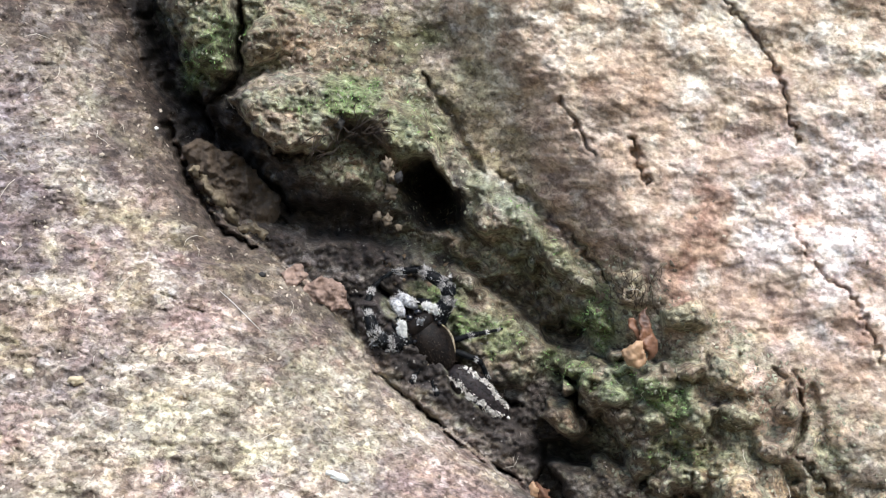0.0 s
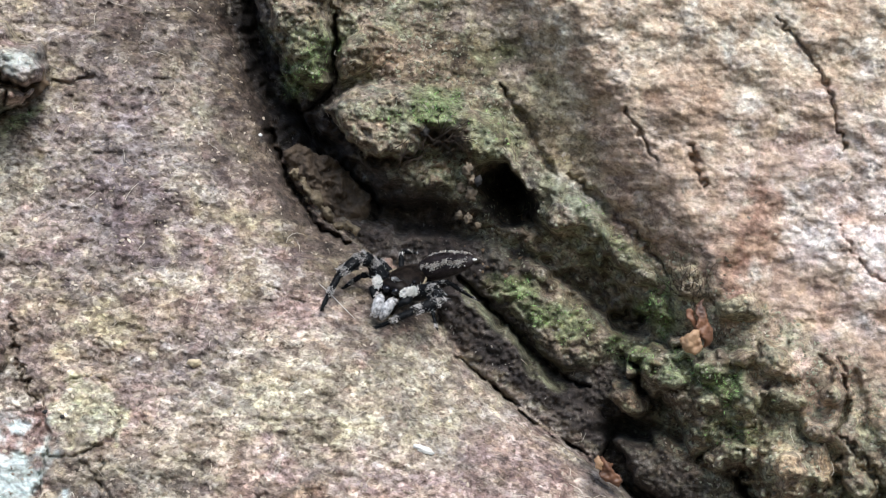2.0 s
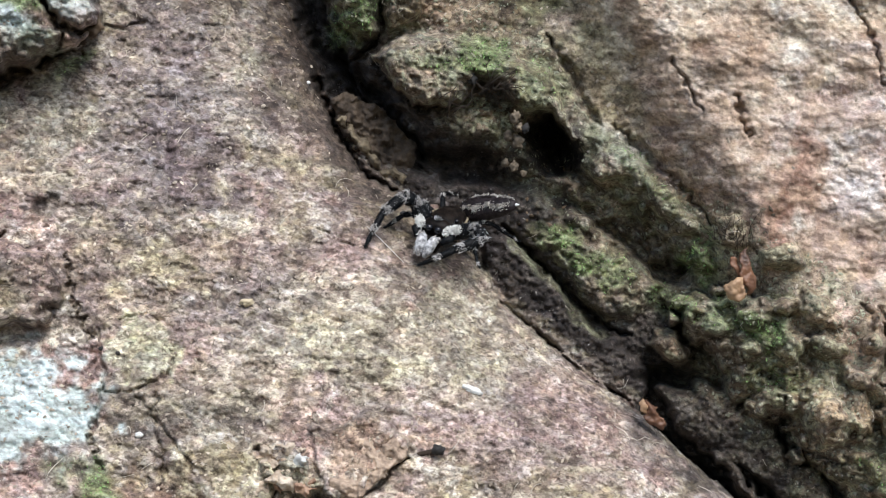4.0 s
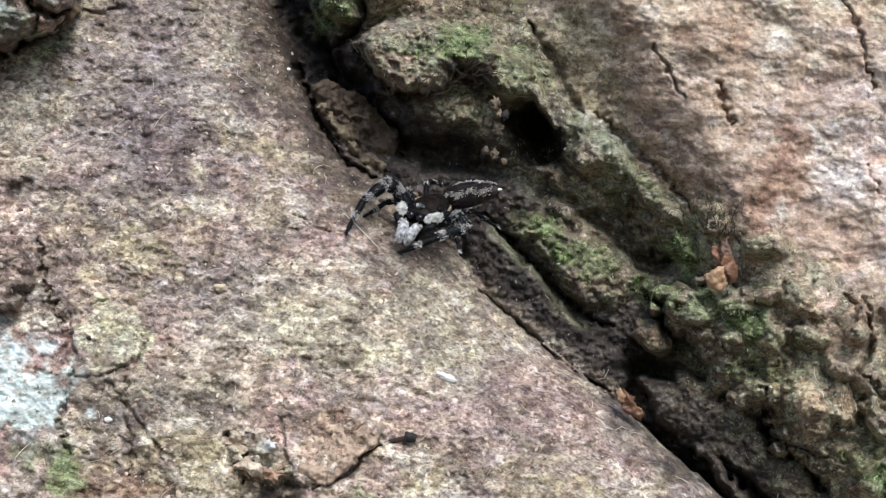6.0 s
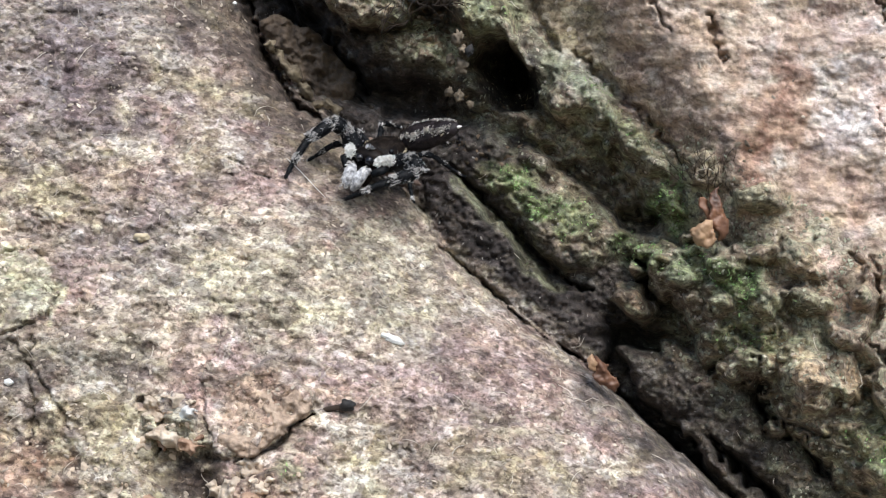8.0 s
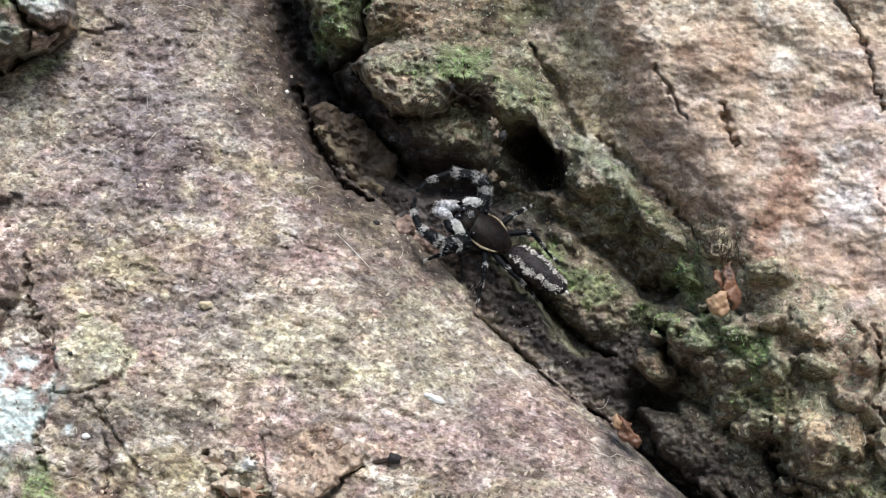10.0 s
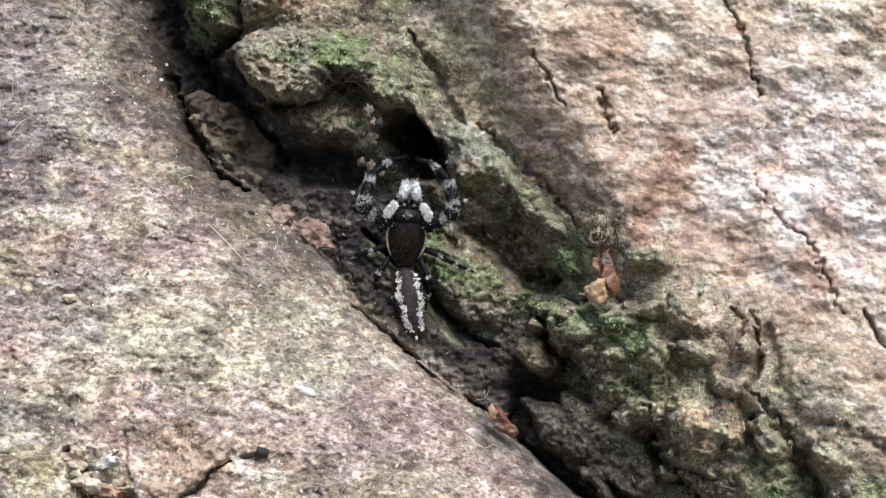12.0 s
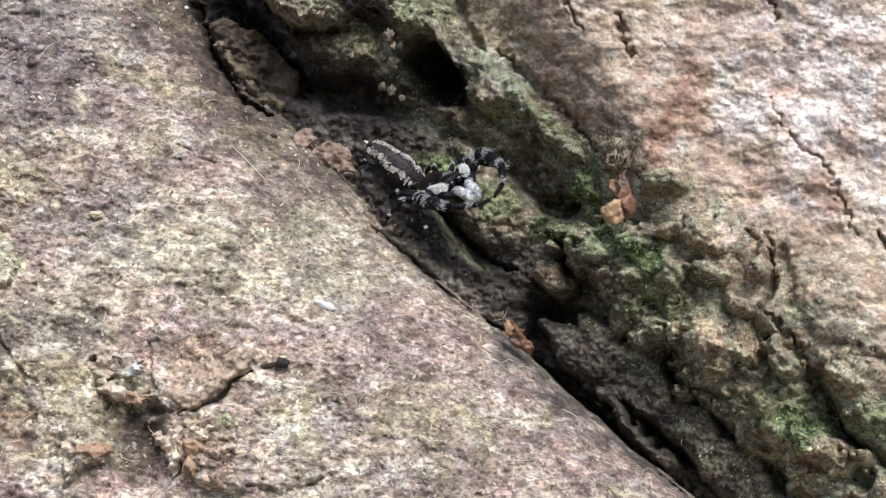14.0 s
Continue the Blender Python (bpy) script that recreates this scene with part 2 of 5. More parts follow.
    crack([(262, 590), (310, 578), (352, 604)], 2.6, 0.5, 6.0)
    crack([(440, 60), (470, 120), (462, 190)], 2.4, 0.4, 9.0)
    pit(60, 622, 90, 14, 175, 1.4)
    pit(122, 396, 30, 12, 160, 0.8)
    # a lifting flake and the torn patch under it
    block([(600, 760), (700, 750), (770, 790), (770, 830), (720, 855), (680, 900), (620, 895), (590, 840)], -13.0, 0.35, 1.2, (0.0, -0.45), 0.3, lift=0.3)
    block([(500, 835), (560, 820), (620, 870), (600, 910), (540, 900)], -13.9, 0.8, 1.8, (0.0, -0.45), lift=1.1)
    block([(650, 930), (720, 910), (760, 960), (780, 1040), (700, 1060), (660, 1000)], -16.7, 0.9, 1.8, (0.0, -0.45), lift=1.1)
    block([(470, 950), (530, 950), (550, 1010), (480, 1030)], -16.8, 0.9, 1.8, (0.0, -0.45), lift=1.1)
    pit(590, 960, 55, 90, 150, 2.4)
    pit(340, 930, 110, 70, 20, 1.0)
    # groove and hollow cut into the bark to stand for the flake's shadow line
    crack([(655, 910), (690, 893), (712, 882), (727, 866), (735, 849), (768, 831)], 4.5, 1.5, 2.0)
    pit(615, 893, 24, 11, 20, 1.2)
    pit(790, 870, 40, 16, 10, 0.5)
    crack([(500, 815), (530, 835), (545, 870), (530, 900)], 5, 1.2)
    crack([(780, 1030), (840, 1045), (900, 1020)], 5, 0.9)

    # grain: pits and scales on the smooth plate, wrinkles on the far one, crumbs on the ridge
    pits = np.maximum(fbm(u * 1.1, v * 1.5, 4, 41), -0.5)
    scales = np.abs(fbm(u * 0.6, v * 0.95, 4, 44))
    bend = 0.8 * fbm(u * 0.25, v * 0.25, 3, 48)
    waves = (np.abs(noise2(u * 0.48 + bend, v * 0.75 + 0.12 * u + bend, 46)) + 0.6 * np.abs(noise2(u * 1.1 - bend, v * 1.6 + bend, 47))) * (0.6 + 0.5 * noise2(u * 0.12, v * 0.12, 49))
    step = 2.6 * fbm(u * 0.38 + 0.3 * bend, v * 0.7 + 0.06 * u, 5, 81) + 8
    layer = np.floor(step)
    layers = layer + ramp(step - layer, 0.0, 0.22)
    holes = ramp(noise2(u * 1.9, v * 2.7, 83) + 0.75 * noise2(u * 0.22, v * 0.3, 84) + 0.3 * noise2(u * 4.1, v * 5.0, 85), 0.46, 0.66)
    ledges = np.maximum(noise2(u * 0.22 + 0.4 * bend, v * 1.5 + 0.1 * u + 0.6 * bend, 86), 0) * ramp(-np.hypot((x - 330) / 190, (y - 150) / 130), -1.2, -0.5)
    chips = np.abs(noise2(u * 2.6 + bend, v * 3.6, 87)) + 0.6 * np.abs(noise2(u * 5.2, v * 6.4, 88))
    ground = 0.10 * pits - 0.12 * scales - 0.11 * layers + 0.16 * holes + 0.4 * ledges - 0.10 * chips
    wall = 0.08 * pits - 0.055 * waves - 0.09 * np.abs(noise2(u * 0.2 + 0.3 * bend, v * 0.36 + 0.08 * u + 0.5 * bend, 50))
    far = ramp(s, 4, 9) * ramp(x + 0.0 * y - 0.75 * y, 700, 900)
    crumbs = np.abs(fbm(u * 1.3, v * 1.3, 4, 61)) + 0.6 * np.maximum(noise2(u * 2.6, v * 2.6, 66), 0)
    clod = np.abs(fbm(u * 0.75 + bend, v * 0.8, 3, 63))
    h = h + np.where(s <= 0, ground, (1 - far) * (0.26 * pits - 0.42 * crumbs - 0.5 * clod + 0.10 * holes - 0.22 * chips) + far * (wall - 0.03 * layers + 0.05 * holes - 0.15 * chips))

    def blotch(cx, cy, rx, ry, turn=0, soft=0.5):
        reach = 2.2 * max(rx, ry)
        near = (np.abs(x - cx) < reach) & (np.abs(y - cy) < reach)
        out = np.zeros(x.shape)
        r = oval(wx[near], wy[near], cx, cy, rx, ry, turn) + patch[near]
        out[near] = ramp(-r, -1 - soft, -1 + soft)
        return out

    patch = 0.5 * fbm(u * 0.5, v * 0.5, 4, 51)
    moss = np.maximum.reduce([
        blotch(650, 75, 42, 38), blotch(690, 20, 40, 30) * 0.9, blotch(640, 10, 60, 30) * 0.3, blotch(895, 122, 42, 38), blotch(820, 138, 30, 18) * 0.7, blotch(980, 165, 60, 40, 40) * 0.5,
        blotch(1055, 468, 75, 22, 36), blotch(1268, 480, 30, 40), blotch(1235, 555, 45, 22, 20) * 0.8, blotch(1390, 605, 44, 36),
        blotch(1400, 690, 50, 24) * 0.7, blotch(1170, 330, 90, 22, 45) * 0.5, blotch(70, 15, 60, 26, 30) * 0.95, blotch(5, 45, 40, 20, 30) * 0.7, blotch(170, 140, 40, 14, 145) * 0.6, blotch(110, 105, 40, 22, 20) * 0.35, blotch(180, 855, 60, 25) * 0.5, blotch(225, 890, 28, 60) * 0.8, blotch(300, 640, 30, 20) * 0.3,
        blotch(1110, 490, 60, 26, 36) * 0.7, blotch(1320, 580, 60, 30, 20) * 0.7, blotch(1450, 650, 50, 30) * 0.3, blotch(1000, 40, 60, 25) * 0.4, blotch(1080, 100, 50, 40) * 0.3, blotch(1650, 880, 60, 34, 20),
        blotch(1590, 840, 50, 30) * 0.6, blotch(1790, 880, 50, 40) * 0.7, blotch(735, 930, 24, 12, 40) * 0.5, blotch(1150, 380, 50, 14, 44) * 0.4])
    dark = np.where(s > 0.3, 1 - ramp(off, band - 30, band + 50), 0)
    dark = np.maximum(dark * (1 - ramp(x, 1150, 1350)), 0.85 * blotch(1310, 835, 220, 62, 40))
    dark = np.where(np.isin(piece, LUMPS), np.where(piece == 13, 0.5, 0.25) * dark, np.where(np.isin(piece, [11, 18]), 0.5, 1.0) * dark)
    masks = {
        "moss": moss,
        "dark": np.clip(dark, 0, 1),
        "lichen": np.maximum.reduce([blotch(85, 745, 135, 100, 0, 0.25), blotch(50, 45, 95, 28, 42), 0.6 * blotch(90, 90, 60, 26, 30), 0.6 * blotch(165, 35, 40, 22, 20), 0.2 * blotch(760, 95, 70, 25), 0.4 * blotch(1120, 280, 70, 25, 40)]),
        "pale": np.maximum.reduce([blotch(305, 640, 58, 56, 0, 0.2), blotch(640, 545, 90, 45) * 0.5, blotch(130, 250, 100, 60) * 0.55, blotch(110, 330, 80, 50) * 0.4, blotch(430, 720, 160, 60) * 0.35, blotch(720, 640, 230, 80) * 0.55, blotch(690, 830, 80, 50) * 0.5, blotch(555, 865, 50, 35) * 0.8, blotch(510, 985, 40, 35) * 0.6, blotch(455, 130, 45, 100) * 0.35, blotch(850, 560, 70, 60, 30) * 0.5]),
        "pink": np.maximum.reduce([blotch(1680, 330, 230, 190), 0.8 * blotch(1480, 250, 60, 60)]),
        "rust": np.maximum.reduce([blotch(1435, 350, 46, 120, 15), blotch(1290, 210, 110, 130, 30) * 0.5, blotch(1200, 120, 90, 70, 40) * 0.35, blotch(1600, 640, 90, 50) * 0.4, blotch(1560, 130, 40, 60) * 0.4, blotch(1520, 215, 80, 26, 20) * 0.5, blotch(1620, 300, 70, 24, 10) * 0.3, blotch(1470, 400, 50, 60, 20) * 0.5, blotch(1690, 500, 70, 26, 45) * 0.8, blotch(1500, 470, 60, 26, 20) * 0.6, blotch(1370, 290, 60, 60) * 0.4, blotch(690, 815, 70, 42) * 0.6, blotch(305, 935, 85, 60) * 0.6, blotch(710, 980, 50, 60) * 0.5, blotch(1520, 455, 110, 60) * 0.7, blotch(1640, 560, 100, 50) * 0.5,
                                   blotch(1290, 330, 80, 60) * 0.4]),
        "violet": np.maximum.reduce([blotch(330, 260, 170, 170, 30) * 0.9, blotch(370, 70, 170, 120) * 0.75, blotch(300, -120, 220, 120) * 0.7, blotch(480, 560, 90, 90) * 0.6, blotch(900, 700, 150, 60, 40) * 0.5, blotch(250, 380, 100, 60) * 0.35]),
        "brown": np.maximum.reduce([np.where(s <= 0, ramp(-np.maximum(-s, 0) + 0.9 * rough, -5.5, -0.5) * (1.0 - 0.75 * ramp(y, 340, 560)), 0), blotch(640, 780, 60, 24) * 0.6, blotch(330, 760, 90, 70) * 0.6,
                                    # the last two on this line: brown rim with the perched spider's shadow painted in
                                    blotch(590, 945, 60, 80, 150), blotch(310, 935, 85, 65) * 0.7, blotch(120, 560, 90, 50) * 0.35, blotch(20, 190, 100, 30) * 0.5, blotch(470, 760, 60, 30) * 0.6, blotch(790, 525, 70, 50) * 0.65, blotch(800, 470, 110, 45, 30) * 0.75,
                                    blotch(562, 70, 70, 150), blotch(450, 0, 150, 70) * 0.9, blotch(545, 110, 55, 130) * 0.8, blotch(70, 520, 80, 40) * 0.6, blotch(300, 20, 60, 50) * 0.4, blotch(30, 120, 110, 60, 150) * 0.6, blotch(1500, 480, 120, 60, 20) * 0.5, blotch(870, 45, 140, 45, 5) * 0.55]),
        "tan": np.maximum.reduce([blotch(1420, 690, 70, 40) * 0.45, blotch(1590, 850, 60, 40, 30) * 0.5, blotch(1330, 700, 60, 30) * 0.3, blotch(1540, 640, 60, 40) * 0.4, blotch(1500, 735, 62, 40, 10), blotch(1560, 760, 50, 40) * 0.6, blotch(1440, 625, 40, 30) * 0.6, blotch(1485, 565, 60, 34) * 0.6, blotch(1690, 925, 80, 36, 22) * 0.8, blotch(1724, 800, 50, 28, 20) * 0.7, blotch(1624, 778, 44, 26, 55) * 0.5,
                                   blotch(1395, 672, 24, 16) * 0.6, blotch(1228, 645, 36, 26) * 0.7, blotch(1180, 590, 40, 26) * 0.4, blotch(1230, 555, 50, 20) * 0.35, blotch(1400, 450, 60, 20) * 0.5, blotch(1310, 420, 40, 24) * 0.5]),
        # brown along the big lump's right edge, with its missing shading painted in
        "umber": np.maximum.reduce([blotch(860, 40, 170, 50, 6) * 0.9, blotch(930, 130, 90, 60, 30) * 0.4, blotch(1060, 165, 100, 34, 58) * 0.6, blotch(1190, 275, 100, 45, 45) * 0.25, blotch(820, 60, 110, 40) * 0.5, blotch(850, 250, 110, 40, 10) * 0.8, np.where(piece == 13, 0.5, 0.0), blotch(1290, 380, 60, 30, 45) * 0.6,
                                     blotch(730, 180, 40, 70, 140) * 0.6, blotch(1150, 590, 70, 30, 30) * 0.7, blotch(1230, 640, 40, 30) * 0.6]),
        "rose": np.where(s <= 0, np.maximum.reduce([blotch(600, 255, 60, 60, 40) * 0.7, blotch(320, 620, 110, 90, 20) * 0.6, blotch(450, 480, 90, 60) * 0.5, blotch(190, 500, 70, 60) * 0.5, blotch(860, 780, 160, 60, 30) * 0.6, blotch(1060, 740, 110, 50, 38) * 0.8,
                                    blotch(620, 560, 70, 40) * 0.4, blotch(230, 330, 60, 50) * 0.4, blotch(420, 690, 110, 50) * 0.6]), 0),
        "ridge": np.clip(ramp(s, 0, 2), 0, 1) * (1 - ramp(x - 0.75 * y - 0.15 * np.maximum(y - 500, 0) - 1.1 * np.clip(y - 400, 0, 130) + 100 * ramp(380 - y, 0, 80) + 70 * rough, 930, 1130)),
        "tint": np.clip(0.5 + 0.5 * np.sin(layer * 2.4 + 2 * bend), 0, 1),
        "holes": holes * (1 - 0.7 * ramp(x, 1200, 1500)),
        "cream": np.clip(ramp(s, 0, 2), 0, 1) * ramp(x - 0.6 * y - 0.25 * np.maximum(y - 300, 0) + 60 * rough, 900, 1190),
    }
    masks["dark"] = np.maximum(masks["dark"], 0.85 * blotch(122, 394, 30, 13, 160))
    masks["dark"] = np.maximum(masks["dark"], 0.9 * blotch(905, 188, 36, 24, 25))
    # the slab in the furrow: a tan strip along the plate, a greenish upper rim
    strip = ramp(-np.abs(s - 0.7), -1.0, -0.4) * ramp(y, 500, 560) * (1 - ramp(y, 700, 760))
    upper, _, _ = line_distance(wx, wy, [(935, 446), (1000, 510), (1060, 570), (1105, 608)])
    lip = ramp(-upper, -16, -6)
    masks["dark"] = masks["dark"] * (1 - 0.5 * strip) * (1 - 0.35 * lip)
    masks["moss"] = np.maximum(masks["moss"], 0.3 * lip)
    # dark slab colour, with shade painted into the hole, gaps and under the lump
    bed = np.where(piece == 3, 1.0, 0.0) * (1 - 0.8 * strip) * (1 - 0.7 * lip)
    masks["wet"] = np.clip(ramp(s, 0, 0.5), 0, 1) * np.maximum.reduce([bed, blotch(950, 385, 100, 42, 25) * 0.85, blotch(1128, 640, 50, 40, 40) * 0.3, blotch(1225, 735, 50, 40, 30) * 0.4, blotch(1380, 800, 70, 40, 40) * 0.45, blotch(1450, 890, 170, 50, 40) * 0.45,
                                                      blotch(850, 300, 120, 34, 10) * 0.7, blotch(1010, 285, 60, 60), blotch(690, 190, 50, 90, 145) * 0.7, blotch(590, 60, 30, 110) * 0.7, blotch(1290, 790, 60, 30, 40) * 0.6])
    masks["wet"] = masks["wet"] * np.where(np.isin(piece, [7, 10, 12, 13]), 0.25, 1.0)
    # shade painted along the mossy lump's under side
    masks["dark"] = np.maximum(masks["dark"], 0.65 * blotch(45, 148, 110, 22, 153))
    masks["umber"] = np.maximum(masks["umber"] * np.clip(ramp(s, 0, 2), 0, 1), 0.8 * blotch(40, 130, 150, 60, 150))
    masks["holes"] = masks["holes"] * (1 - 0.8 * masks["lichen"]) * (1 - 0.5 * masks["pale"])
    masks["cream"] = masks["cream"] * (1 - 0.8 * masks["ridge"])
    masks["dark"] = masks["dark"] * (1 - 0.5 * blotch(690, 300, 60, 26, 52)) * (1 - 0.7 * blotch(1170, 515, 100, 40, 32))
    return h, masks, piece


LUMPS = [7, 8, 10, 12, 13, 14, 15, 16, 17, 19, 21, 22, 23, 24, 25]


# ---- materials ----
def material(name, build, rough=0.8):
    m = bpy.data.materials.new(name)
    m.use_nodes = True
    n, link = m.node_tree.nodes, m.node_tree.links
    b = n["Principled BSDF"]
    b.inputs["Roughness"].default_value = rough
    build(n, link, b)
    return m


def noise_node(n, link, scale, detail=4.0, rough=0.6, stretch=(1, 1, 1), distort=0.0):
    tc, mp, tx = n.new("ShaderNodeTexCoord"), n.new("ShaderNodeMapping"), n.new("ShaderNodeTexNoise")
    mp.inputs["Scale"].default_value = stretch
    tx.inputs["Scale"].default_value, tx.inputs["Detail"].default_value = scale, detail
    tx.inputs["Roughness"].default_value, tx.inputs["Distortion"].default_value = rough, distort
    link.new(tc.outputs["Object"], mp.inputs["Vector"])
    link.new(mp.outputs[0], tx.inputs["Vector"])
    return tx.outputs["Fac"]


def ramp_node(n, link, fac, stops):
    r = n.new("ShaderNodeValToRGB")
    el = r.color_ramp.elements
    while len(el) < len(stops):
        el.new(0.5)
    for e, (at, col) in zip(el, stops):
        e.position, e.color = at, (*col, 1) if len(col) == 3 else col
    link.new(fac, r.inputs[0])
    return r.outputs[0]


def mix_node(n, link, fac, a, b, mode="MIX"):
    m = n.new("ShaderNodeMix")
    m.data_type, m.blend_type = "RGBA", mode
    for sock, val in ((m.inputs[0], fac), (m.inputs[6], a), (m.inputs[7], b)):
        if isinstance(val, bpy.types.NodeSocket):
            link.new(val, sock)
        else:
            sock.default_value = val if isinstance(val, float) else (*val, 1)
    return m.outputs[2]


def bump_node(n, link, b, fac, strength, distance):
    k = n.new("ShaderNodeBump")
    k.inputs["Strength"].default_value, k.inputs["Distance"].default_value = strength, distance
    link.new(fac, k.inputs["Height"])
    link.new(k.outputs[0], b.inputs["Normal"])


def bark_build(n, link, b):
    def mask(name):
        a = n.new("ShaderNodeAttribute")
        a.attribute_name = name
        return a.outputs["Fac"]

    def cells(scale, stretch):
        tc, mp, vo, nz = n.new("ShaderNodeTexCoord"), n.new("ShaderNodeMapping"), n.new("ShaderNodeTexVoronoi"), n.new("ShaderNodeTexNoise")
        mp.inputs["Scale"].default_value = stretch
        nz.inputs["Scale"].default_value, nz.inputs["Detail"].default_value = scale * 1.2, 3
        warp = n.new("ShaderNodeVectorMath")
        warp.operation = "MULTIPLY_ADD"
        warp.inputs[1].default_value = (0.7 / scale,) * 3
        vo.inputs["Scale"].default_value = scale
        link.new(tc.outputs["Object"], mp.inputs["Vector"])
        link.new(mp.outputs[0], nz.inputs["Vector"])
        link.new(nz.outputs["Color"], warp.inputs[0])
        link.new(mp.outputs[0], warp.inputs[2])
        link.new(warp.outputs[0], vo.inputs["Vector"])
        grey = n.new("ShaderNodeSeparateColor")
        link.new(vo.outputs["Color"], grey.inputs[0])
        return grey.outputs[0], grey.outputs[1]

    broad = noise_node(n, link, 150, 6, 0.68, (1, 1, 1.35), 0.3)
    fine = noise_node(n, link, 1300, 5, 0.75, (1, 1, 1.5))
    specks = noise_node(n, link, 1500, 4, 0.65, (1, 1, 1.5), 0.6)
    flake_a, flake_b = cells(620, (1, 1, 1.4))
    small_a, small_b = cells(1500, (1, 1, 1.3))
    tiny_a, _ = cells(3000, (1, 1, 1.25))
    col = ramp_node(n, link, broad, [(0.37, (0.24, 0.185, 0.17)), (0.45, (0.325, 0.265, 0.24)), (0.52, (0.40, 0.332, 0.293)), (0.59, (0.50, 0.43, 0.37)), (0.67, (0.59, 0.525, 0.455))])

    # larger patches: pinkish, olive and chalky
    hue = noise_node(n, link, 75, 4, 0.6, (1, 1, 1.2), 0.8)
    col = mix_node(n, link, ramp_node(n, link, hue, [(0.51, (0, 0, 0)), (0.57, (1, 1, 1))]), col, mix_node(n, link, 0.6, col, (0.50, 0.345, 0.325)))
    col = mix_node(n, link, ramp_node(n, link, hue, [(0.40, (1, 1, 1)), (0.49, (0, 0, 0))]), col, mix_node(n, link, 0.5, col, (0.49, 0.445, 0.26)))
    chalk = noise_node(n, link, 260, 4, 0.6, (1, 1, 1.2), 0.5)
    col = mix_node(n, link, ramp_node(n, link, chalk, [(0.55, (0, 0, 0)), (0.575, (0.55, 0.55, 0.55))]), col, (0.66, 0.61, 0.56))

    def lay(col, name, stops, scale=700):
        return mix_node(n, link, mask(name), col, ramp_node(n, link, noise_node(n, link, scale, 4, 0.7), stops))

    col = lay(col, "violet", [(0.37, (0.10, 0.076, 0.084)), (0.5, (0.205, 0.163, 0.174)), (0.64, (0.36, 0.305, 0.32))], 350)
    col = lay(col, "rose", [(0.36, (0.25, 0.165, 0.155)), (0.5, (0.44, 0.325, 0.30)), (0.64, (0.64, 0.53, 0.50))], 400)
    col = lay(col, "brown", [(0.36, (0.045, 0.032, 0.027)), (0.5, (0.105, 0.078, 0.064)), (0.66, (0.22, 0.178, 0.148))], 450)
    col = lay(col, "pale", [(0.36, (0.42, 0.39, 0.28)), (0.64, (0.70, 0.67, 0.54))], 400)
    col = lay(col, "cream", [(0.34, (0.48, 0.345, 0.25)), (0.5, (0.63, 0.53, 0.425)), (0.66, (0.77, 0.725, 0.655))], 260)
    col = lay(col, "ridge", [(0.36, (0.13, 0.10, 0.068)), (0.5, (0.29, 0.245, 0.18)), (0.66, (0.46, 0.435, 0.36))], 420)
    col = lay(col, "umber", [(0.36, (0.075, 0.052, 0.032)), (0.5, (0.185, 0.14, 0.09)), (0.66, (0.36, 0.295, 0.21))], 450)
    col = lay(col, "tan", [(0.36, (0.27, 0.185, 0.115)), (0.5, (0.47, 0.36, 0.24)), (0.66, (0.62, 0.53, 0.40))], 450)
    col = lay(col, "pink", [(0.34, (0.62, 0.45, 0.40)), (0.5, (0.80, 0.70, 0.67)), (0.66, (0.86, 0.82, 0.81))], 230)
    col = lay(col, "rust", [(0.36, (0.28, 0.15, 0.105)), (0.64, (0.55, 0.385, 0.305))], 400)
    col = lay(col, "lichen", [(0.36, (0.36, 0.40, 0.38)), (0.5, (0.55, 0.63, 0.63)), (0.64, (0.68, 0.77, 0.79))], 350)
    def crisp(col, fac, name, tone, amount):
        """Sharp-edged worn patches where a mask is high."""
        m = n.new("ShaderNodeMath")
        m.operation = "MULTIPLY"
        link.new(ramp_node(n, link, fac, [(0.50, (0, 0, 0)), (0.56, (amount, amount, amount))]), m.inputs[0])
        link.new(mask(name), m.inputs[1])
        return mix_node(n, link, m.outputs[0], col, tone)

    tinge = noise_node(n, link, 210, 4, 0.6, (1, 1, 1.1), 0.6)
    other = noise_node(n, link, 330, 4, 0.6, (1, 1, 1.1), 0.6)
    col = crisp(col, tinge, "ridge", (0.44, 0.35, 0.27), 0.5)
    col = crisp(col, other, "ridge", (0.37, 0.40, 0.28), 0.6)
    col = crisp(col, other, "cream", (0.42, 0.30, 0.22), 0.55)
    col = crisp(col, tinge, "violet", (0.42, 0.38, 0.36), 0.5)
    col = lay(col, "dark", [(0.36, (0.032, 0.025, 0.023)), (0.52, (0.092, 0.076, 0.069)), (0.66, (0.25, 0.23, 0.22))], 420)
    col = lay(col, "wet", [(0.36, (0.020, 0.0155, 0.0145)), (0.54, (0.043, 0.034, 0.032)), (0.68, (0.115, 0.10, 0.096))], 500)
    col = lay(col, "moss", [(0.36, (0.085, 0.105, 0.048)), (0.52, (0.19, 0.24, 0.115)), (0.68, (0.36, 0.41, 0.26))], 700)
    calm = n.new("ShaderNodeMath")
    calm.operation, calm.use_clamp = "MULTIPLY_ADD", True
    link.new(mask("cream"), calm.inputs[0])
    calm.inputs[1].default_value, calm.inputs[2].default_value = -0.40, 0.80
    smooth = n.new("ShaderNodeMath")
    smooth.operation, smooth.use_clamp = "MULTIPLY_ADD", True
    link.new(mask("lichen"), smooth.inputs[0])
    smooth.inputs[1].default_value = -0.45
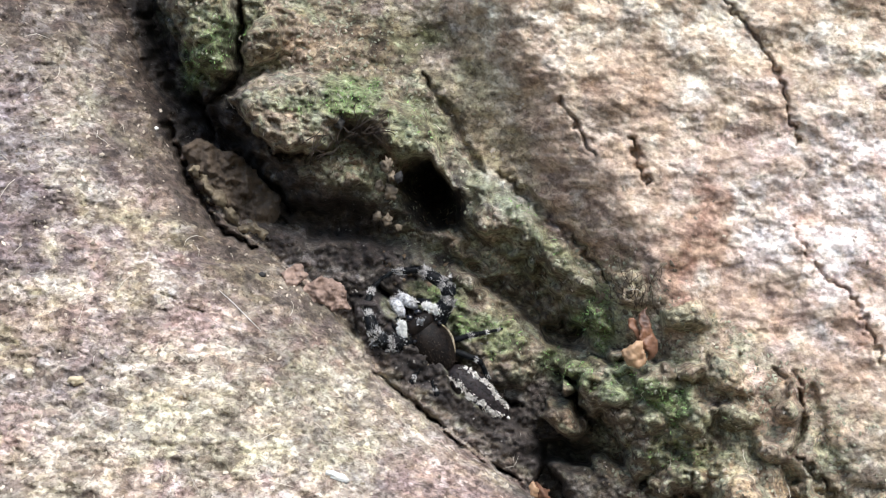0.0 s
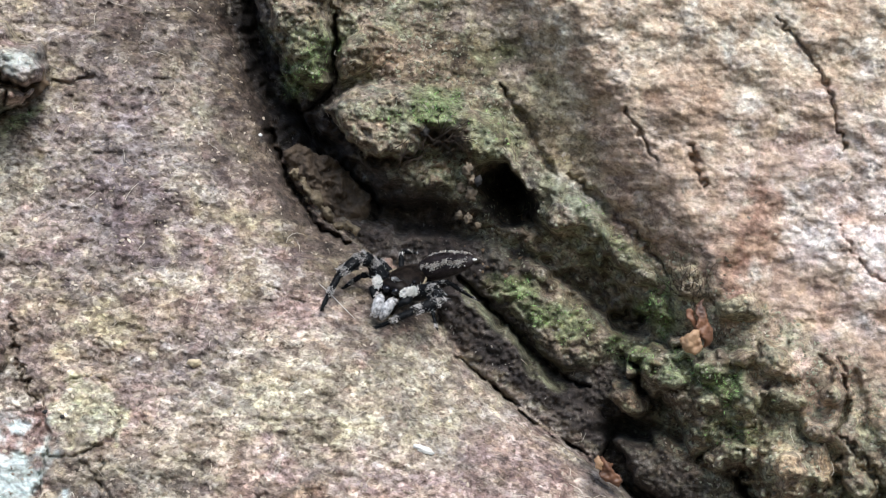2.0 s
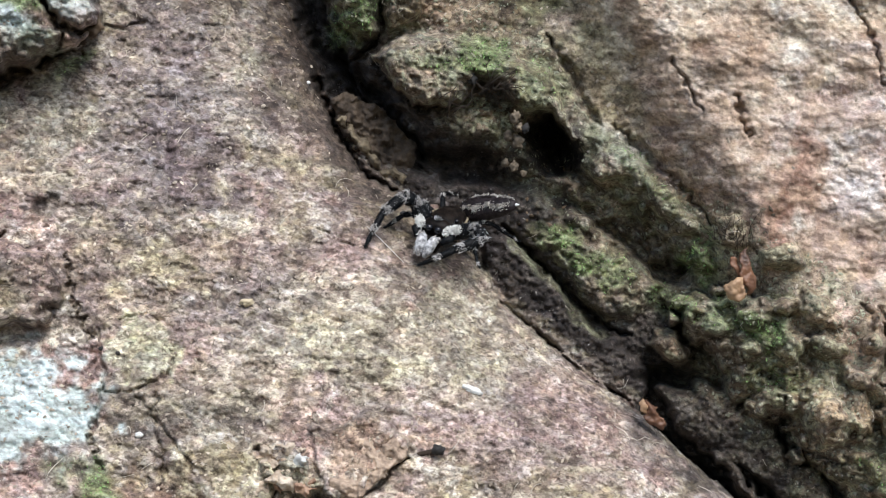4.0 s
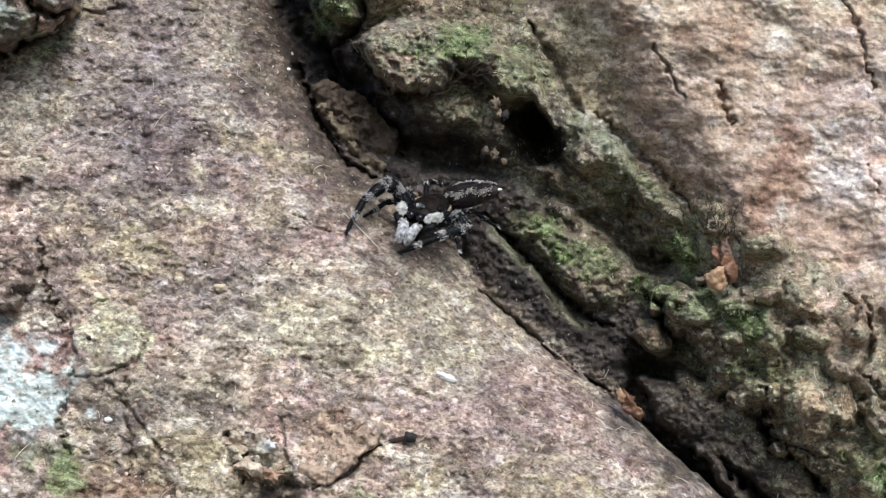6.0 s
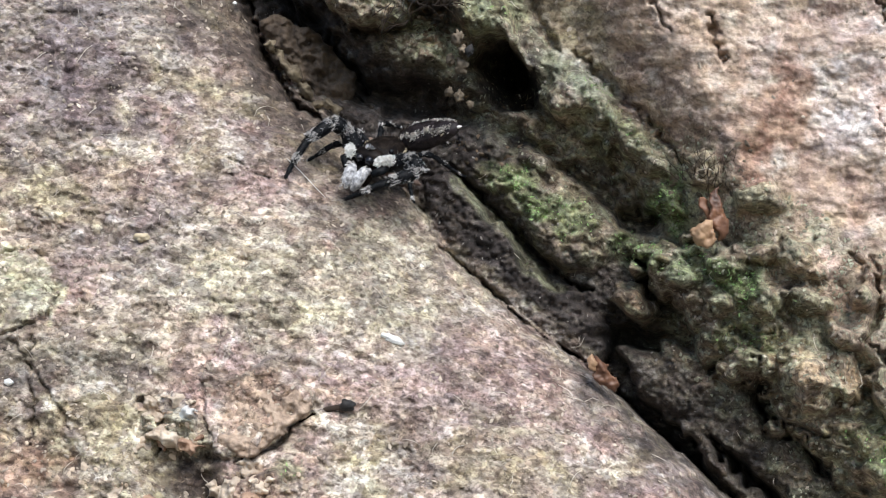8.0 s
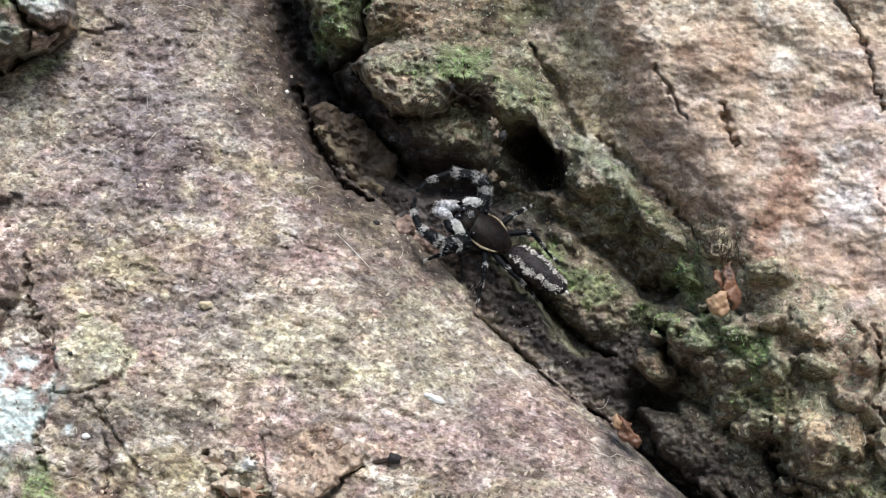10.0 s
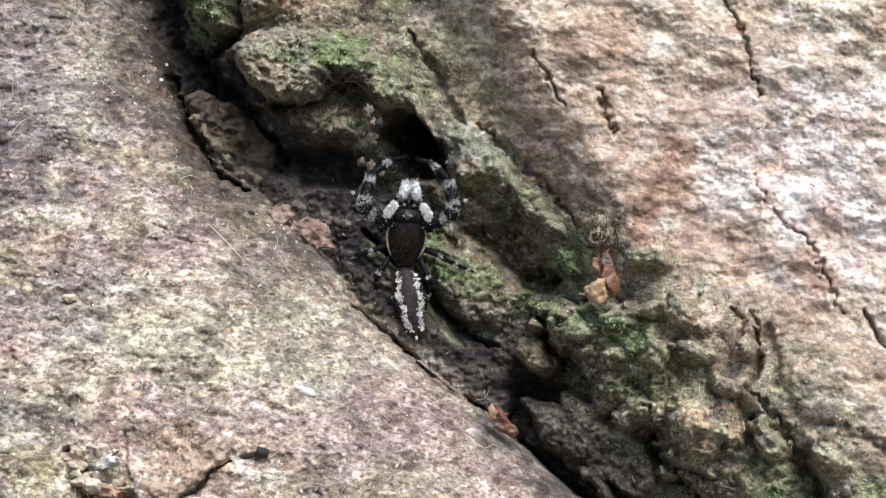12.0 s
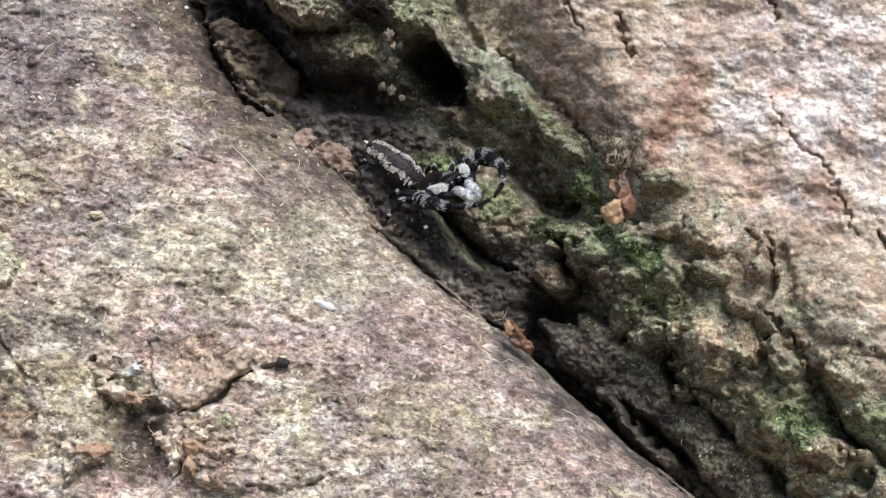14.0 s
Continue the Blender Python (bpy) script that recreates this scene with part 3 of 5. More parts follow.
    link.new(calm.outputs[0], smooth.inputs[2])
    calm = smooth.outputs[0]
    layers = ramp_node(n, link, mask("tint"), [(0.1, (0.74, 0.73, 0.73)), (0.5, (0.98, 1.0, 1.01)), (0.9, (1.16, 1.2, 1.22))])
    col = mix_node(n, link, 0.9, col, layers, "MULTIPLY")
    col = mix_node(n, link, mask("holes"), col, mix_node(n, link, 0.4, col, (0.10, 0.074, 0.064)))
    flakes = ramp_node(n, link, flake_a, [(0.0, (0.50, 0.47, 0.46)), (0.3, (0.82, 0.80, 0.78)), (0.7, (1.05, 1.05, 1.03)), (1.0, (1.22, 1.21, 1.17))])
    col = mix_node(n, link, calm, col, flakes, "MULTIPLY")
    # sharp-edged worn patches at three sizes
    for size, low, high in ((210, (0.84, 0.80, 0.80), (1.11, 1.10, 1.07)), (430, (0.74, 0.71, 0.71), (1.11, 1.10, 1.07)), (900, (0.58, 0.55, 0.54), (1.15, 1.14, 1.10))):
        worn = noise_node(n, link, size, 8, 0.74, (1, 1, 1.35), 0.5)
        edges = ramp_node(n, link, worn, [(0.425, low), (0.445, (1, 1, 1)), (0.555, (1, 1, 1)), (0.575, high)])
        col = mix_node(n, link, calm, col, edges, "MULTIPLY")
    hues = ramp_node(n, link, flake_b, [(0.0, (1.04, 0.99, 0.97)), (0.3, (0.97, 1.0, 1.05)), (0.6, (1.01, 1.01, 0.94)), (1.0, (0.98, 0.97, 1.02))])
    col = mix_node(n, link, calm, col, hues, "MULTIPLY")
    tints = ramp_node(n, link, small_a, [(0.0, (1.05, 0.99, 0.97)), (0.35, (0.95, 1.0, 1.06)), (0.7, (1.0, 1.01, 0.92)), (1.0, (0.97, 0.97, 1.03))])
    col = mix_node(n, link, calm, col, tints, "MULTIPLY")
    bits = ramp_node(n, link, tiny_a, [(0.0, (0.50, 0.47, 0.46)), (0.22, (0.86, 0.85, 0.84)), (0.75, (1.04, 1.04, 1.03)), (1.0, (1.30, 1.30, 1.28))])
    col = mix_node(n, link, calm, col, bits, "MULTIPLY")
    chips = ramp_node(n, link, small_b, [(0.0, (0.45, 0.42, 0.41)), (0.2, (0.8, 0.78, 0.77)), (0.75, (1.05, 1.05, 1.04)), (1.0, (1.28, 1.28, 1.26))])
    col = mix_node(n, link, calm, col, chips, "MULTIPLY")
    spot = ramp_node(n, link, specks, [(0.37, (0.35, 0.32, 0.31)), (0.41, (1, 1, 1)), (0.58, (1, 1, 1)), (0.65, (1.3, 1.3, 1.28))])
    col = mix_node(n, link, calm, col, spot, "MULTIPLY")
    dots = ramp_node(n, link, noise_node(n, link, 3200, 2, 0.6, (1, 1, 1.3)), [(0.38, (0.5, 0.47, 0.45)), (0.43, (1, 1, 1)), (0.60, (1, 1, 1)), (0.66, (1.25, 1.25, 1.25))])
    col = mix_node(n, link, calm, col, dots, "MULTIPLY")
    shade = ramp_node(n, link, fine, [(0.36, (0.7, 0.68, 0.67)), (0.51, (1, 1, 1)), (0.66, (1.18, 1.17, 1.16))])
    col = mix_node(n, link, calm, col, shade, "MULTIPLY")
    link.new(col, b.inputs["Base Color"])
    bump_node(n, link, b, fine, 0.8, 0.0002)


BARK = material("bark", bark_build, 0.85)


def part(name, bm, mat, parent, label=""):
    me = bpy.data.meshes.new(name)
    bm.normal_update()
    bm.to_mesh(me)
    bm.free()
    me.materials.append(mat)
    ob = new(name, me)
    ob.parent = parent
    for p in me.polygons:
        p.use_smooth = True
    return tagged(ob, label) if label else ob


# ---- the trunk ----
def lines_of(inner_from, inner_to, step, outer):
    inner = np.arange(inner_from, inner_to + 1, step)
    return np.concatenate([inner_from - np.array(outer[::-1]), inner, inner[-1] + np.array(outer)])


def build_trunk():
    trunk = tagged(new("tree_trunk"), "old tree trunk with pale mottled bark and a dark mossy furrow", "tree trunk")
    far = np.concatenate([np.linspace(10, 250, 14), np.linspace(300, 5200, 60)])
    tall = np.concatenate([np.linspace(10, 250, 14), np.linspace(320, 2400, 24)])
    gx, gy = lines_of(-260, 1960, 2.7, far), lines_of(-300, 1240, 2.7, tall)
    x, y = np.meshgrid(gx, gy)
    h, masks, piece = relief(x, y)
    edge = np.maximum.reduce([-300 - x, x - 2000, (-340 - y), y - 1280, 0 * x])
    fade = ramp(edge, 0, 900)
    high = np.maximum.reduce([-340 - y, y - 1280, 0 * x])
    base = 2.0 + 4 * fbm((x - 784) / 600, y / 1400, 4, 77)
    h = h * (1 - fade) + base * fade
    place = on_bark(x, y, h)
    # past the flat side the trunk rounds off and closes behind
    flat, radius = 0.062, 0.075
    u = (x - 784) / 20000
    beyond = np.maximum(np.abs(u) - flat, 0)
    angle = np.minimum(beyond / radius, math.pi)
    back = np.maximum(beyond - math.pi * radius, 0)
    reach = radius - h / 1000
    rx = flat + reach * np.sin(angle) - back
    ry = radius - reach * np.cos(angle)
    round_off = beyond > 0
    place[..., 0] = np.where(round_off, np.sign(u) * np.maximum(rx, 0), place[..., 0])
    place[..., 1] = np.where(round_off, ry, place[..., 1])
    place[..., 2] = np.where(round_off | (edge > 0), (441 - y) / 20000, place[..., 2])
    # its two ends round off towards the heart
    end = 1 - np.sqrt(np.maximum(1 - ramp(high, 1400, 2360) ** 2, 0))
    place[..., 0] *= 1 - end
    place[..., 1] = place[..., 1] * (1 - end) + radius * end
    rows, cols = x.shape
    index = np.arange(rows * cols).reshape(rows, cols)
    quads = np.stack([index[:-1, :-1], index[1:, :-1], index[1:, 1:], index[:-1, 1:]], -1).reshape(-1, 4)
    place, flat_masks = place.reshape(-1, 3), {k: (m * (1 - fade)).reshape(-1).astype(np.float32) for k, m in masks.items()}
    kind_of = piece[:-1, :-1].reshape(-1)
    # smooth normals over the whole trunk, so that no seam shows between its pieces
    corners = place[quads]
    face_normals = np.cross(corners[:, 2] - corners[:, 0], corners[:, 3] - corners[:, 1])
    normals = np.zeros_like(place)
    for k in range(4):
        for axis in range(3):
            normals[:, axis] += np.bincount(quads[:, k], face_normals[:, axis], len(place))
    normals /= np.linalg.norm(normals, axis=1, keepdims=True) + 1e-20
    names = {0: ("smooth_plate", "pale tan smooth bark with dark specks"), 1: ("furrow", "dark furrow bed"), 2: ("wrinkled_plate", "cream and pink wrinkled bark")}
    for key in np.unique(kind_of):
        own = quads[kind_of == key]
        used, index_of = np.unique(own, return_inverse=True)
        index_of = index_of.reshape(-1)
        me = bpy.data.meshes.new("bark")
        me.vertices.add(len(used))
        me.vertices.foreach_set("co", place[used].reshape(-1))
        me.loops.add(own.size)
        me.loops.foreach_set("vertex_index", index_of)
        me.polygons.add(len(own))
        me.polygons.foreach_set("loop_start", np.arange(0, own.size, 4))
        me.polygons.foreach_set("use_smooth", np.ones(len(own), bool))
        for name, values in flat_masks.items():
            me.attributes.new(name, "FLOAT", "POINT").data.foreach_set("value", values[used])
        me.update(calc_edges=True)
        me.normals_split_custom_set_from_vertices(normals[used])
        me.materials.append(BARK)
        name, label = names.get(int(key), ("bark_lump", ""))
        ob = new(name, me)
        ob.parent = trunk
        if label:
            tagged(ob, label)
    return trunk


trunk = build_trunk()


# ---- loose pieces on the bark ----
def mottled(name, dark, light, scale=600.0, rough=0.8, bump=0.0002):
    def build(n, link, b):
        info = n.new("ShaderNodeNewGeometry")
        grain = noise_node(n, link, scale, 5, 0.7)
        col = ramp_node(n, link, grain, [(0.34, dark), (0.66, light)])
        vary = ramp_node(n, link, info.outputs["Random Per Island"], [(0.0, (0.65, 0.65, 0.65)), (1.0, (1.2, 1.2, 1.2))])
        col = mix_node(n, link, 1.0, col, vary, "MULTIPLY")
        link.new(col, b.inputs["Base Color"])
        bump_node(n, link, b, grain, 0.8, bump)

    return material(name, build, rough)


CHIP = mottled("chip", (0.035, 0.024, 0.017), (0.21, 0.145, 0.09), 350)
PINK_CHIP = mottled("pink_chip", (0.13, 0.08, 0.06), (0.46, 0.33, 0.27), 500)
DRY_SCALE = mottled("dry_scale", (0.07, 0.032, 0.02), (0.28, 0.135, 0.075), 420, 0.55)
DRY_TIP = mottled("dry_tip", (0.28, 0.155, 0.08), (0.60, 0.40, 0.25), 420, 0.5)
CRUMB = mottled("crumb", (0.05, 0.037, 0.025), (0.22, 0.175, 0.125), 800)
GRIT = mottled("grit", (0.05, 0.045, 0.04), (0.26, 0.24, 0.22), 900, 0.5)
FIBRE = mottled("fibre", (0.38, 0.32, 0.25), (0.72, 0.68, 0.60), 300, 0.5)
STALK = mottled("stalk", (0.012, 0.008, 0.006), (0.045, 0.028, 0.018), 300, 0.95)
WHITE = mottled("white_flake", (0.62, 0.62, 0.60), (0.85, 0.86, 0.84), 700, 0.5)
BLACK = mottled("black_seed", (0.010, 0.010, 0.011), (0.03, 0.028, 0.027), 700, 0.8)
MOSS = mottled("moss", (0.13, 0.25, 0.07), (0.37, 0.62, 0.22), 900, 0.7)
DARK_MOSS = mottled("dark_moss", (0.05, 0.075, 0.03), (0.17, 0.22, 0.10), 900, 0.8)
FLAKES = mottled("flakes", (0.16, 0.125, 0.10), (0.60, 0.52, 0.42), 350, 0.8)


def depth_at(x, y):
    h, _, _ = relief(np.array([[float(x)]]), np.array([[float(y)]]))
    return float(h[0, 0])


def slab(outline, top, thick, mat, seed=0, rim=0.4, tilt=(0.0, 0.0), curl=0.0, rough_by=0.25, step=3.0):
    """A flake of bark as a closed mesh: a rough upper side over the outline, rounded rims and an under side."""
    xs, ys = np.array([p[0] for p in outline], float), np.array([p[1] for p in outline], float)
    cx, cy = xs.mean(), ys.mean()
    gx, gy = np.meshgrid(np.arange(xs.min() - 12, xs.max() + 12, step), np.arange(ys.min() - 12, ys.max() + 12, step))
    u, v = gx / 20, gy / 20
    px, py = gx + 7 * fbm(u * 0.6, v * 0.6, 3, seed + 1), gy + 7 * fbm(u * 0.6, v * 0.6, 3, seed + 2)
    inside = np.zeros(gx.shape, bool)
    for ax, ay, bx, by in zip(xs, ys, np.roll(xs, -1), np.roll(ys, -1)):
        if ay != by:
            inside ^= ((ay > py) != (by > py)) & (px < (bx - ax) * (py - ay) / (by - ay) + ax)
    far, _, _ = line_distance(px, py, outline + outline[:1])
    t = np.clip(1 - far / 20 / rim, 0, 1)
    swell = (np.hypot(gx - cx, gy - cy) / max(np.ptp(xs), np.ptp(ys)) * 2) ** 2
    lean = tilt[0] * (gx - cx) / 20 + tilt[1] * (gy - cy) / 20 + curl * swell
    up = top + lean + thick * 0.5 * (1 - np.sqrt(1 - t * t)) - rough_by * fbm(u * 0.9, v * 0.9, 4, seed + 3)
    low = top + lean + thick - thick * 0.45 * t
    bm = bmesh.new()
    made = {}

    def vert(i, j, layer):
        if (i, j, layer) not in made:
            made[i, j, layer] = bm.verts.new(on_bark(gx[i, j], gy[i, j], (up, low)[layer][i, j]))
        return made[i, j, layer]

    rows, cols = gx.shape
    cell = inside[:-1, :-1] & inside[1:, :-1] & inside[1:, 1:] & inside[:-1, 1:]
    for i, j in zip(*np.nonzero(cell)):
        ring = [(i, j), (i + 1, j), (i + 1, j + 1), (i, j + 1)]
        bm.faces.new([vert(*c, 0) for c in ring])
        bm.faces.new([vert(*c, 1) for c in reversed(ring)])
        for (a, b), (di, dj) in zip(zip(ring, ring[1:] + ring[:1]), ((0, -1), (1, 0), (0, 1), (-1, 0))):
            ni, nj = i + di, j + dj
            if not (0 <= ni < rows - 1 and 0 <= nj < cols - 1 and cell[ni, nj]):
                bm.faces.new([vert(*b, 0), vert(*a, 0), vert(*a, 1), vert(*b, 1)])
    return bm


def tube(bm, points, radii, sides=7):
    """A tube through the points, closed at both ends."""
    points = [Vector(p) for p in points]
    rings, side = [], None
    for n, p in enumerate(points):
        way = (points[min(n + 1, len(points) - 1)] - points[max(n - 1, 0)]).normalized()
        side = (way.orthogonal() if side is None else side - way * side.dot(way)).normalized()
        other = way.cross(side)
        rings.append([bm.verts.new(p + radii[n] * (math.cos(a) * side + math.sin(a) * other)) for a in (math.tau * k / sides for k in range(sides))])
    for a, b in zip(rings, rings[1:]):
        for k in range(sides):
            bm.faces.new([a[k], a[(k + 1) % sides], b[(k + 1) % sides], b[k]])
    bm.faces.new(list(reversed(rings[0])))
    bm.faces.new(rings[-1])


def lump(bm, centre, size, seed=0, detail=2, jag=0.35, turn=None):
    """An uneven pebble-like lump, sizes in metres."""
    made = bmesh.ops.create_icosphere(bm, subdivisions=detail, radius=1.0)["verts"]
    for w in made:
        n = noise.fractal(w.co * 1.9 + Vector((seed * 3.7, seed * 1.3, 0)), 0.8, 2.0, 4)
        p = Vector((w.co.x * size[0], w.co.y * size[1], w.co.z * size[2])) * (1 + jag * n)
        w.co = Vector(centre) + (turn @ p if turn else p)
    return made


def whole(name, bm, mat, label, category, group="", kind="", parent=None):
    ob = part(name, bm, mat, parent)
    return tagged(ob, label, category, group, kind)


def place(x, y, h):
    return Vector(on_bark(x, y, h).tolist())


FLAKE_BROWN = mottled("flake_brown", (0.034, 0.024, 0.018), (0.155, 0.113, 0.078), 380, 0.85, 0.0005)
# the long flake wedged in the furrow, and the two pink chips below it
part("bark_flake", slab([(622, 196), (650, 190), (700, 205), (745, 245), (778, 285), (765, 320), (748, 348), (715, 335), (690, 310), (660, 275), (630, 235)],
                        8.3, 3.6, FLAKE_BROWN, 3, 1.0, (0.16, 0.0), 0.0, 0.9, 2.0), FLAKE_BROWN, trunk, "brown ragged-edged flake wedged in the furrow")
RIM_TAN = mottled("rim_tan", (0.07, 0.052, 0.034), (0.30, 0.245, 0.165), 420, 0.85, 0.0005)
part("bark_flake", slab([(632, 236), (660, 276), (690, 311), (715, 336), (748, 350), (758, 334), (744, 322), (722, 316), (702, 292), (676, 258), (650, 228), (638, 222)], 7.5, 2.6, RIM_TAN, 4, 0.6, (0.1, 0.0), 0.0, 0.9, 2.0), RIM_TAN, trunk,
     "tan crumbly rim of a flake in the furrow")
part("bark_flake", slab([(775, 395), (815, 385), (822, 400), (808, 425), (790, 440), (782, 420)], 3.6, 0.8, PINK_CHIP, 5, 0.3, (0.1, 0), 0.2, 0.45, 1.5), PINK_CHIP, trunk, "small pinkish flake")
part("bark_flake", slab([(812, 415), (845, 405), (880, 425), (890, 460), (850, 455), (815, 440)], 4.2, 0.8, PINK_CHIP, 6, 0.4, (0.15, 0), 0.2, 0.5, 1.5), PINK_CHIP, trunk, "small pinkish flake")
part("bark_flake", slab([(150, 20), (190, 10), (222, 45), (228, 80), (200, 112), (160, 122), (185, 95), (200, 65), (170, 45)], -1.5, 0.9, CHIP, 8, 0.3), CHIP, trunk, "curled greenish brown flake")

# dried bud scales
scale = tagged(new("dried_bud_scale"), "curled orange-brown dried bud scale caught on moss", "plant scrap")
h0 = -0.6
part("blade", slab([(1338, 470), (1352, 462), (1368, 490), (1372, 530), (1360, 545), (1345, 520), (1340, 495)], h0 - 0.6, 0.7, DRY_SCALE, 11, 0.3, (0.2, 0.0), 0.4, 0.3, 2.0), DRY_SCALE, scale)
part("base", slab([(1315, 528), (1335, 508), (1352, 512), (1358, 545), (1346, 555), (1322, 546)], h0 - 1.4, 0.9, DRY_TIP, 12, 0.4, (-0.1, 0.1), 0.3, 0.3, 2.0), DRY_TIP, scale, "pale orange broken base")
part("stem", slab([(1325, 475), (1338, 470), (1350, 500), (1346, 516), (1334, 505)], h0 - 0.2, 0.5, DRY_SCALE, 13, 0.2, (0, 0), 0.2, 0.2, 2.0), DRY_SCALE, scale)
scale = tagged(new("dried_bud_scale"), "torn orange dried scale at the furrow's rim", "plant scrap")
e = depth_at(1158, 766)
part("blade", slab([(1168, 728), (1185, 728), (1202, 742), (1216, 765), (1206, 782), (1188, 770), (1178, 752)], e - 1.0, 0.9, DRY_SCALE, 15, 0.3, (0.1, 0), 0.3, 0.3, 2.0), DRY_SCALE, scale)
part("base", slab([(1164, 730), (1178, 722), (1190, 738), (1184, 752), (1172, 748)], e - 1.5, 0.7, DRY_TIP, 16, 0.3, (0, 0), 0.2, 0.2, 2.0), DRY_TIP, scale, "pale orange tip")
scale = tagged(new("dried_bud_scale"), "large orange-brown dried scale on pale bark", "plant scrap")
part("blade", slab([(-40, 225), (10, 212), (42, 232), (52, 262), (30, 290), (0, 300), (-40, 310)], -4.6, 1.2, DRY_SCALE, 18, 0.6, (0.05, 0.1), 0.3, 0.5, 3.0), DRY_SCALE, scale)

# torn bits of cream and tan bark under the lifting flake
TORN_CREAM = mottled("torn_cream", (0.34, 0.25, 0.18), (0.80, 0.70, 0.57), 420)
TORN_TAN = mottled("torn_tan", (0.20, 0.11, 0.07), (0.56, 0.38, 0.27), 420)
FLAKE_TAN = mottled("flake_tan", (0.10, 0.062, 0.042), (0.70, 0.54, 0.41), 420, 0.85, 0.0005)
part("bark_flake", slab([(628, 835), (640, 800), (668, 780), (705, 772), (742, 790), (766, 808), (764, 832), (738, 847), (728, 868), (704, 884), (668, 904), (640, 896), (626, 870)],
                        depth_at(690, 835) + 0.02, 1.6, FLAKE_TAN, 25, 0.3, (-0.09, -0.56), 0.0, 0.5, 2.0), FLAKE_TAN, trunk, "lifting tan flake with a dark edge")
rng = random.Random(12)
for n, (cx, cy, rx, ry, lift, mat) in enumerate([(520, 834, 16, 15, 0.5, TORN_CREAM), (550, 868, 24, 17, 0.7, TORN_CREAM), (536, 880, 15, 10, 0.9, TORN_TAN), (580, 838, 15, 9, 0.5, WHITE), (592, 884, 20, 11, 0.6, TORN_TAN),
                                                 (656, 975, 16, 30, 0.7, TORN_CREAM), (690, 985, 17, 24, 0.8, TORN_TAN), (628, 950, 18, 14, 0.4, TORN_CREAM), (675, 918, 24, 10, 0.3, TORN_CREAM), (525, 982, 24, 14, 0.5, TORN_TAN),
                                                 (480, 975, 10, 26, 0.4, TORN_CREAM), (705, 945, 18, 13, 0.4, TORN_CREAM), (560, 812, 18, 8, 0.3, TORN_CREAM)]):
    ring = [(cx + rx * rng.uniform(0.7, 1.8) * math.cos(a), cy + ry * rng.uniform(0.7, 1.8) * math.sin(a)) for a in (math.tau * k / 11 for k in range(11))]
    part("bark_flake", slab(ring, depth_at(cx, cy) - 0.15 - 1.0 * lift, 1.0 + lift, mat, 60 + n, 0.5, (rng.uniform(-0.25, 0.25), -0.45 + rng.uniform(-0.2, 0.2)), 0.2, 0.9, 2.0), mat, trunk,
         {"torn_cream": "torn cream bark flake", "torn_tan": "torn pinkish tan bark flake"}.get(mat.name, "bluish white bark flake"))

# crumbs that hang under the big lump
for n, (cx, cy, h, r) in enumerate([(948, 232, 1.2, 0.55), (955, 250, 1.6, 0.42), (935, 265, 2.4, 0.45), (952, 275, 2.4, 0.6), (930, 312, 4.5, 0.4), (945, 318, 4.8, 0.45), (962, 330, 5.2, 0.35)]):
    bm = bmesh.new()
    lump(bm, place(cx, cy, h), (r / 1250, r / 1350, r / 1100), n, 3, 0.7)
    whole("crumb", bm, CRUMB, "pale granular crumb hanging under a mossy lump", "crumb", "crumbs under the lump")
bm = bmesh.new()
lump(bm, place(966, 252, 1.4), (0.00034, 0.00034, 0.00042), 9, 3, 0.5)
whole("seed", bm, BLACK, "tiny blue-black seed among crumbs", "seed")
bm = bmesh.new()
lump(bm, place(872, 165, depth_at(872, 165) - 0.2), (0.0004, 0.0003, 0.0005), 19, 3, 0.7)
whole("seed", bm, BLACK, "black shrivelled seed beside moss", "seed")

# withered stalks on the big lump
rng = random.Random(4)
for n in range(34):
    bm = bmesh.new()
    f0 = rng.random()
    x0, y0 = 818 + 110 * f0 + rng.gauss(0, 8), 222 - 50 * f0 + rng.gauss(0, 9)
    a0, far = radians(rng.gauss(-28, 32)), rng.uniform(14, 46)
    pts = []
    for k in range(6):
        f = k / 5
        qx = x0 + far * f * math.cos(a0) + 3 * math.sin(f * 5 + n)
        qy = y0 + far * f * math.sin(a0) + 3 * math.sin(f * 4 + 2 * n)
        pts.append(place(qx, qy, 1.7 - 0.9 * math.sin(f * 3.1) * rng.uniform(0.3, 1) - 0.02 * n))
    tube(bm, pts, [q * rng.uniform(0.00003, 0.00006) for q in (0.7, 1, 1, 0.9, 0.8, 0.5)], 5)
    whole("withered_stalk", bm, STALK, "thin withered stalk lying on a mossy lump", "stalk", "withered stalks")

# the twig with a dark knob, a white flake, a few grains
twig = tagged(new("twig"), "short brown twig with a black knob lying on bark", "twig")
e = depth_at(790, 822)
bm = bmesh.new()
tube(bm, [place(745, 842, e + 0.1), place(770, 828, e - 0.2), place(795, 822, e - 0.3), place(815, 818, e - 0.3)], [0.00012, 0.00016, 0.0002, 0.0002], 7)
part("stem", bm, STALK, twig)
bm = bmesh.new()
lump(bm, place(818, 817, e - 0.3), (0.00055, 0.0005, 0.0004), 3, 3, 0.3)
part("knob", bm, BLACK, twig, "black knob")
bm = bmesh.new()
lump(bm, place(877, 711, depth_at(877, 711) - 0.15), (0.0009, 0.0003, 0.0003), 21, 3, 0.4, Matrix.Rotation(radians(22), 3, "Y"))
whole("white_flake", bm, WHITE,
      "small white flake lying on tan bark", "flake")
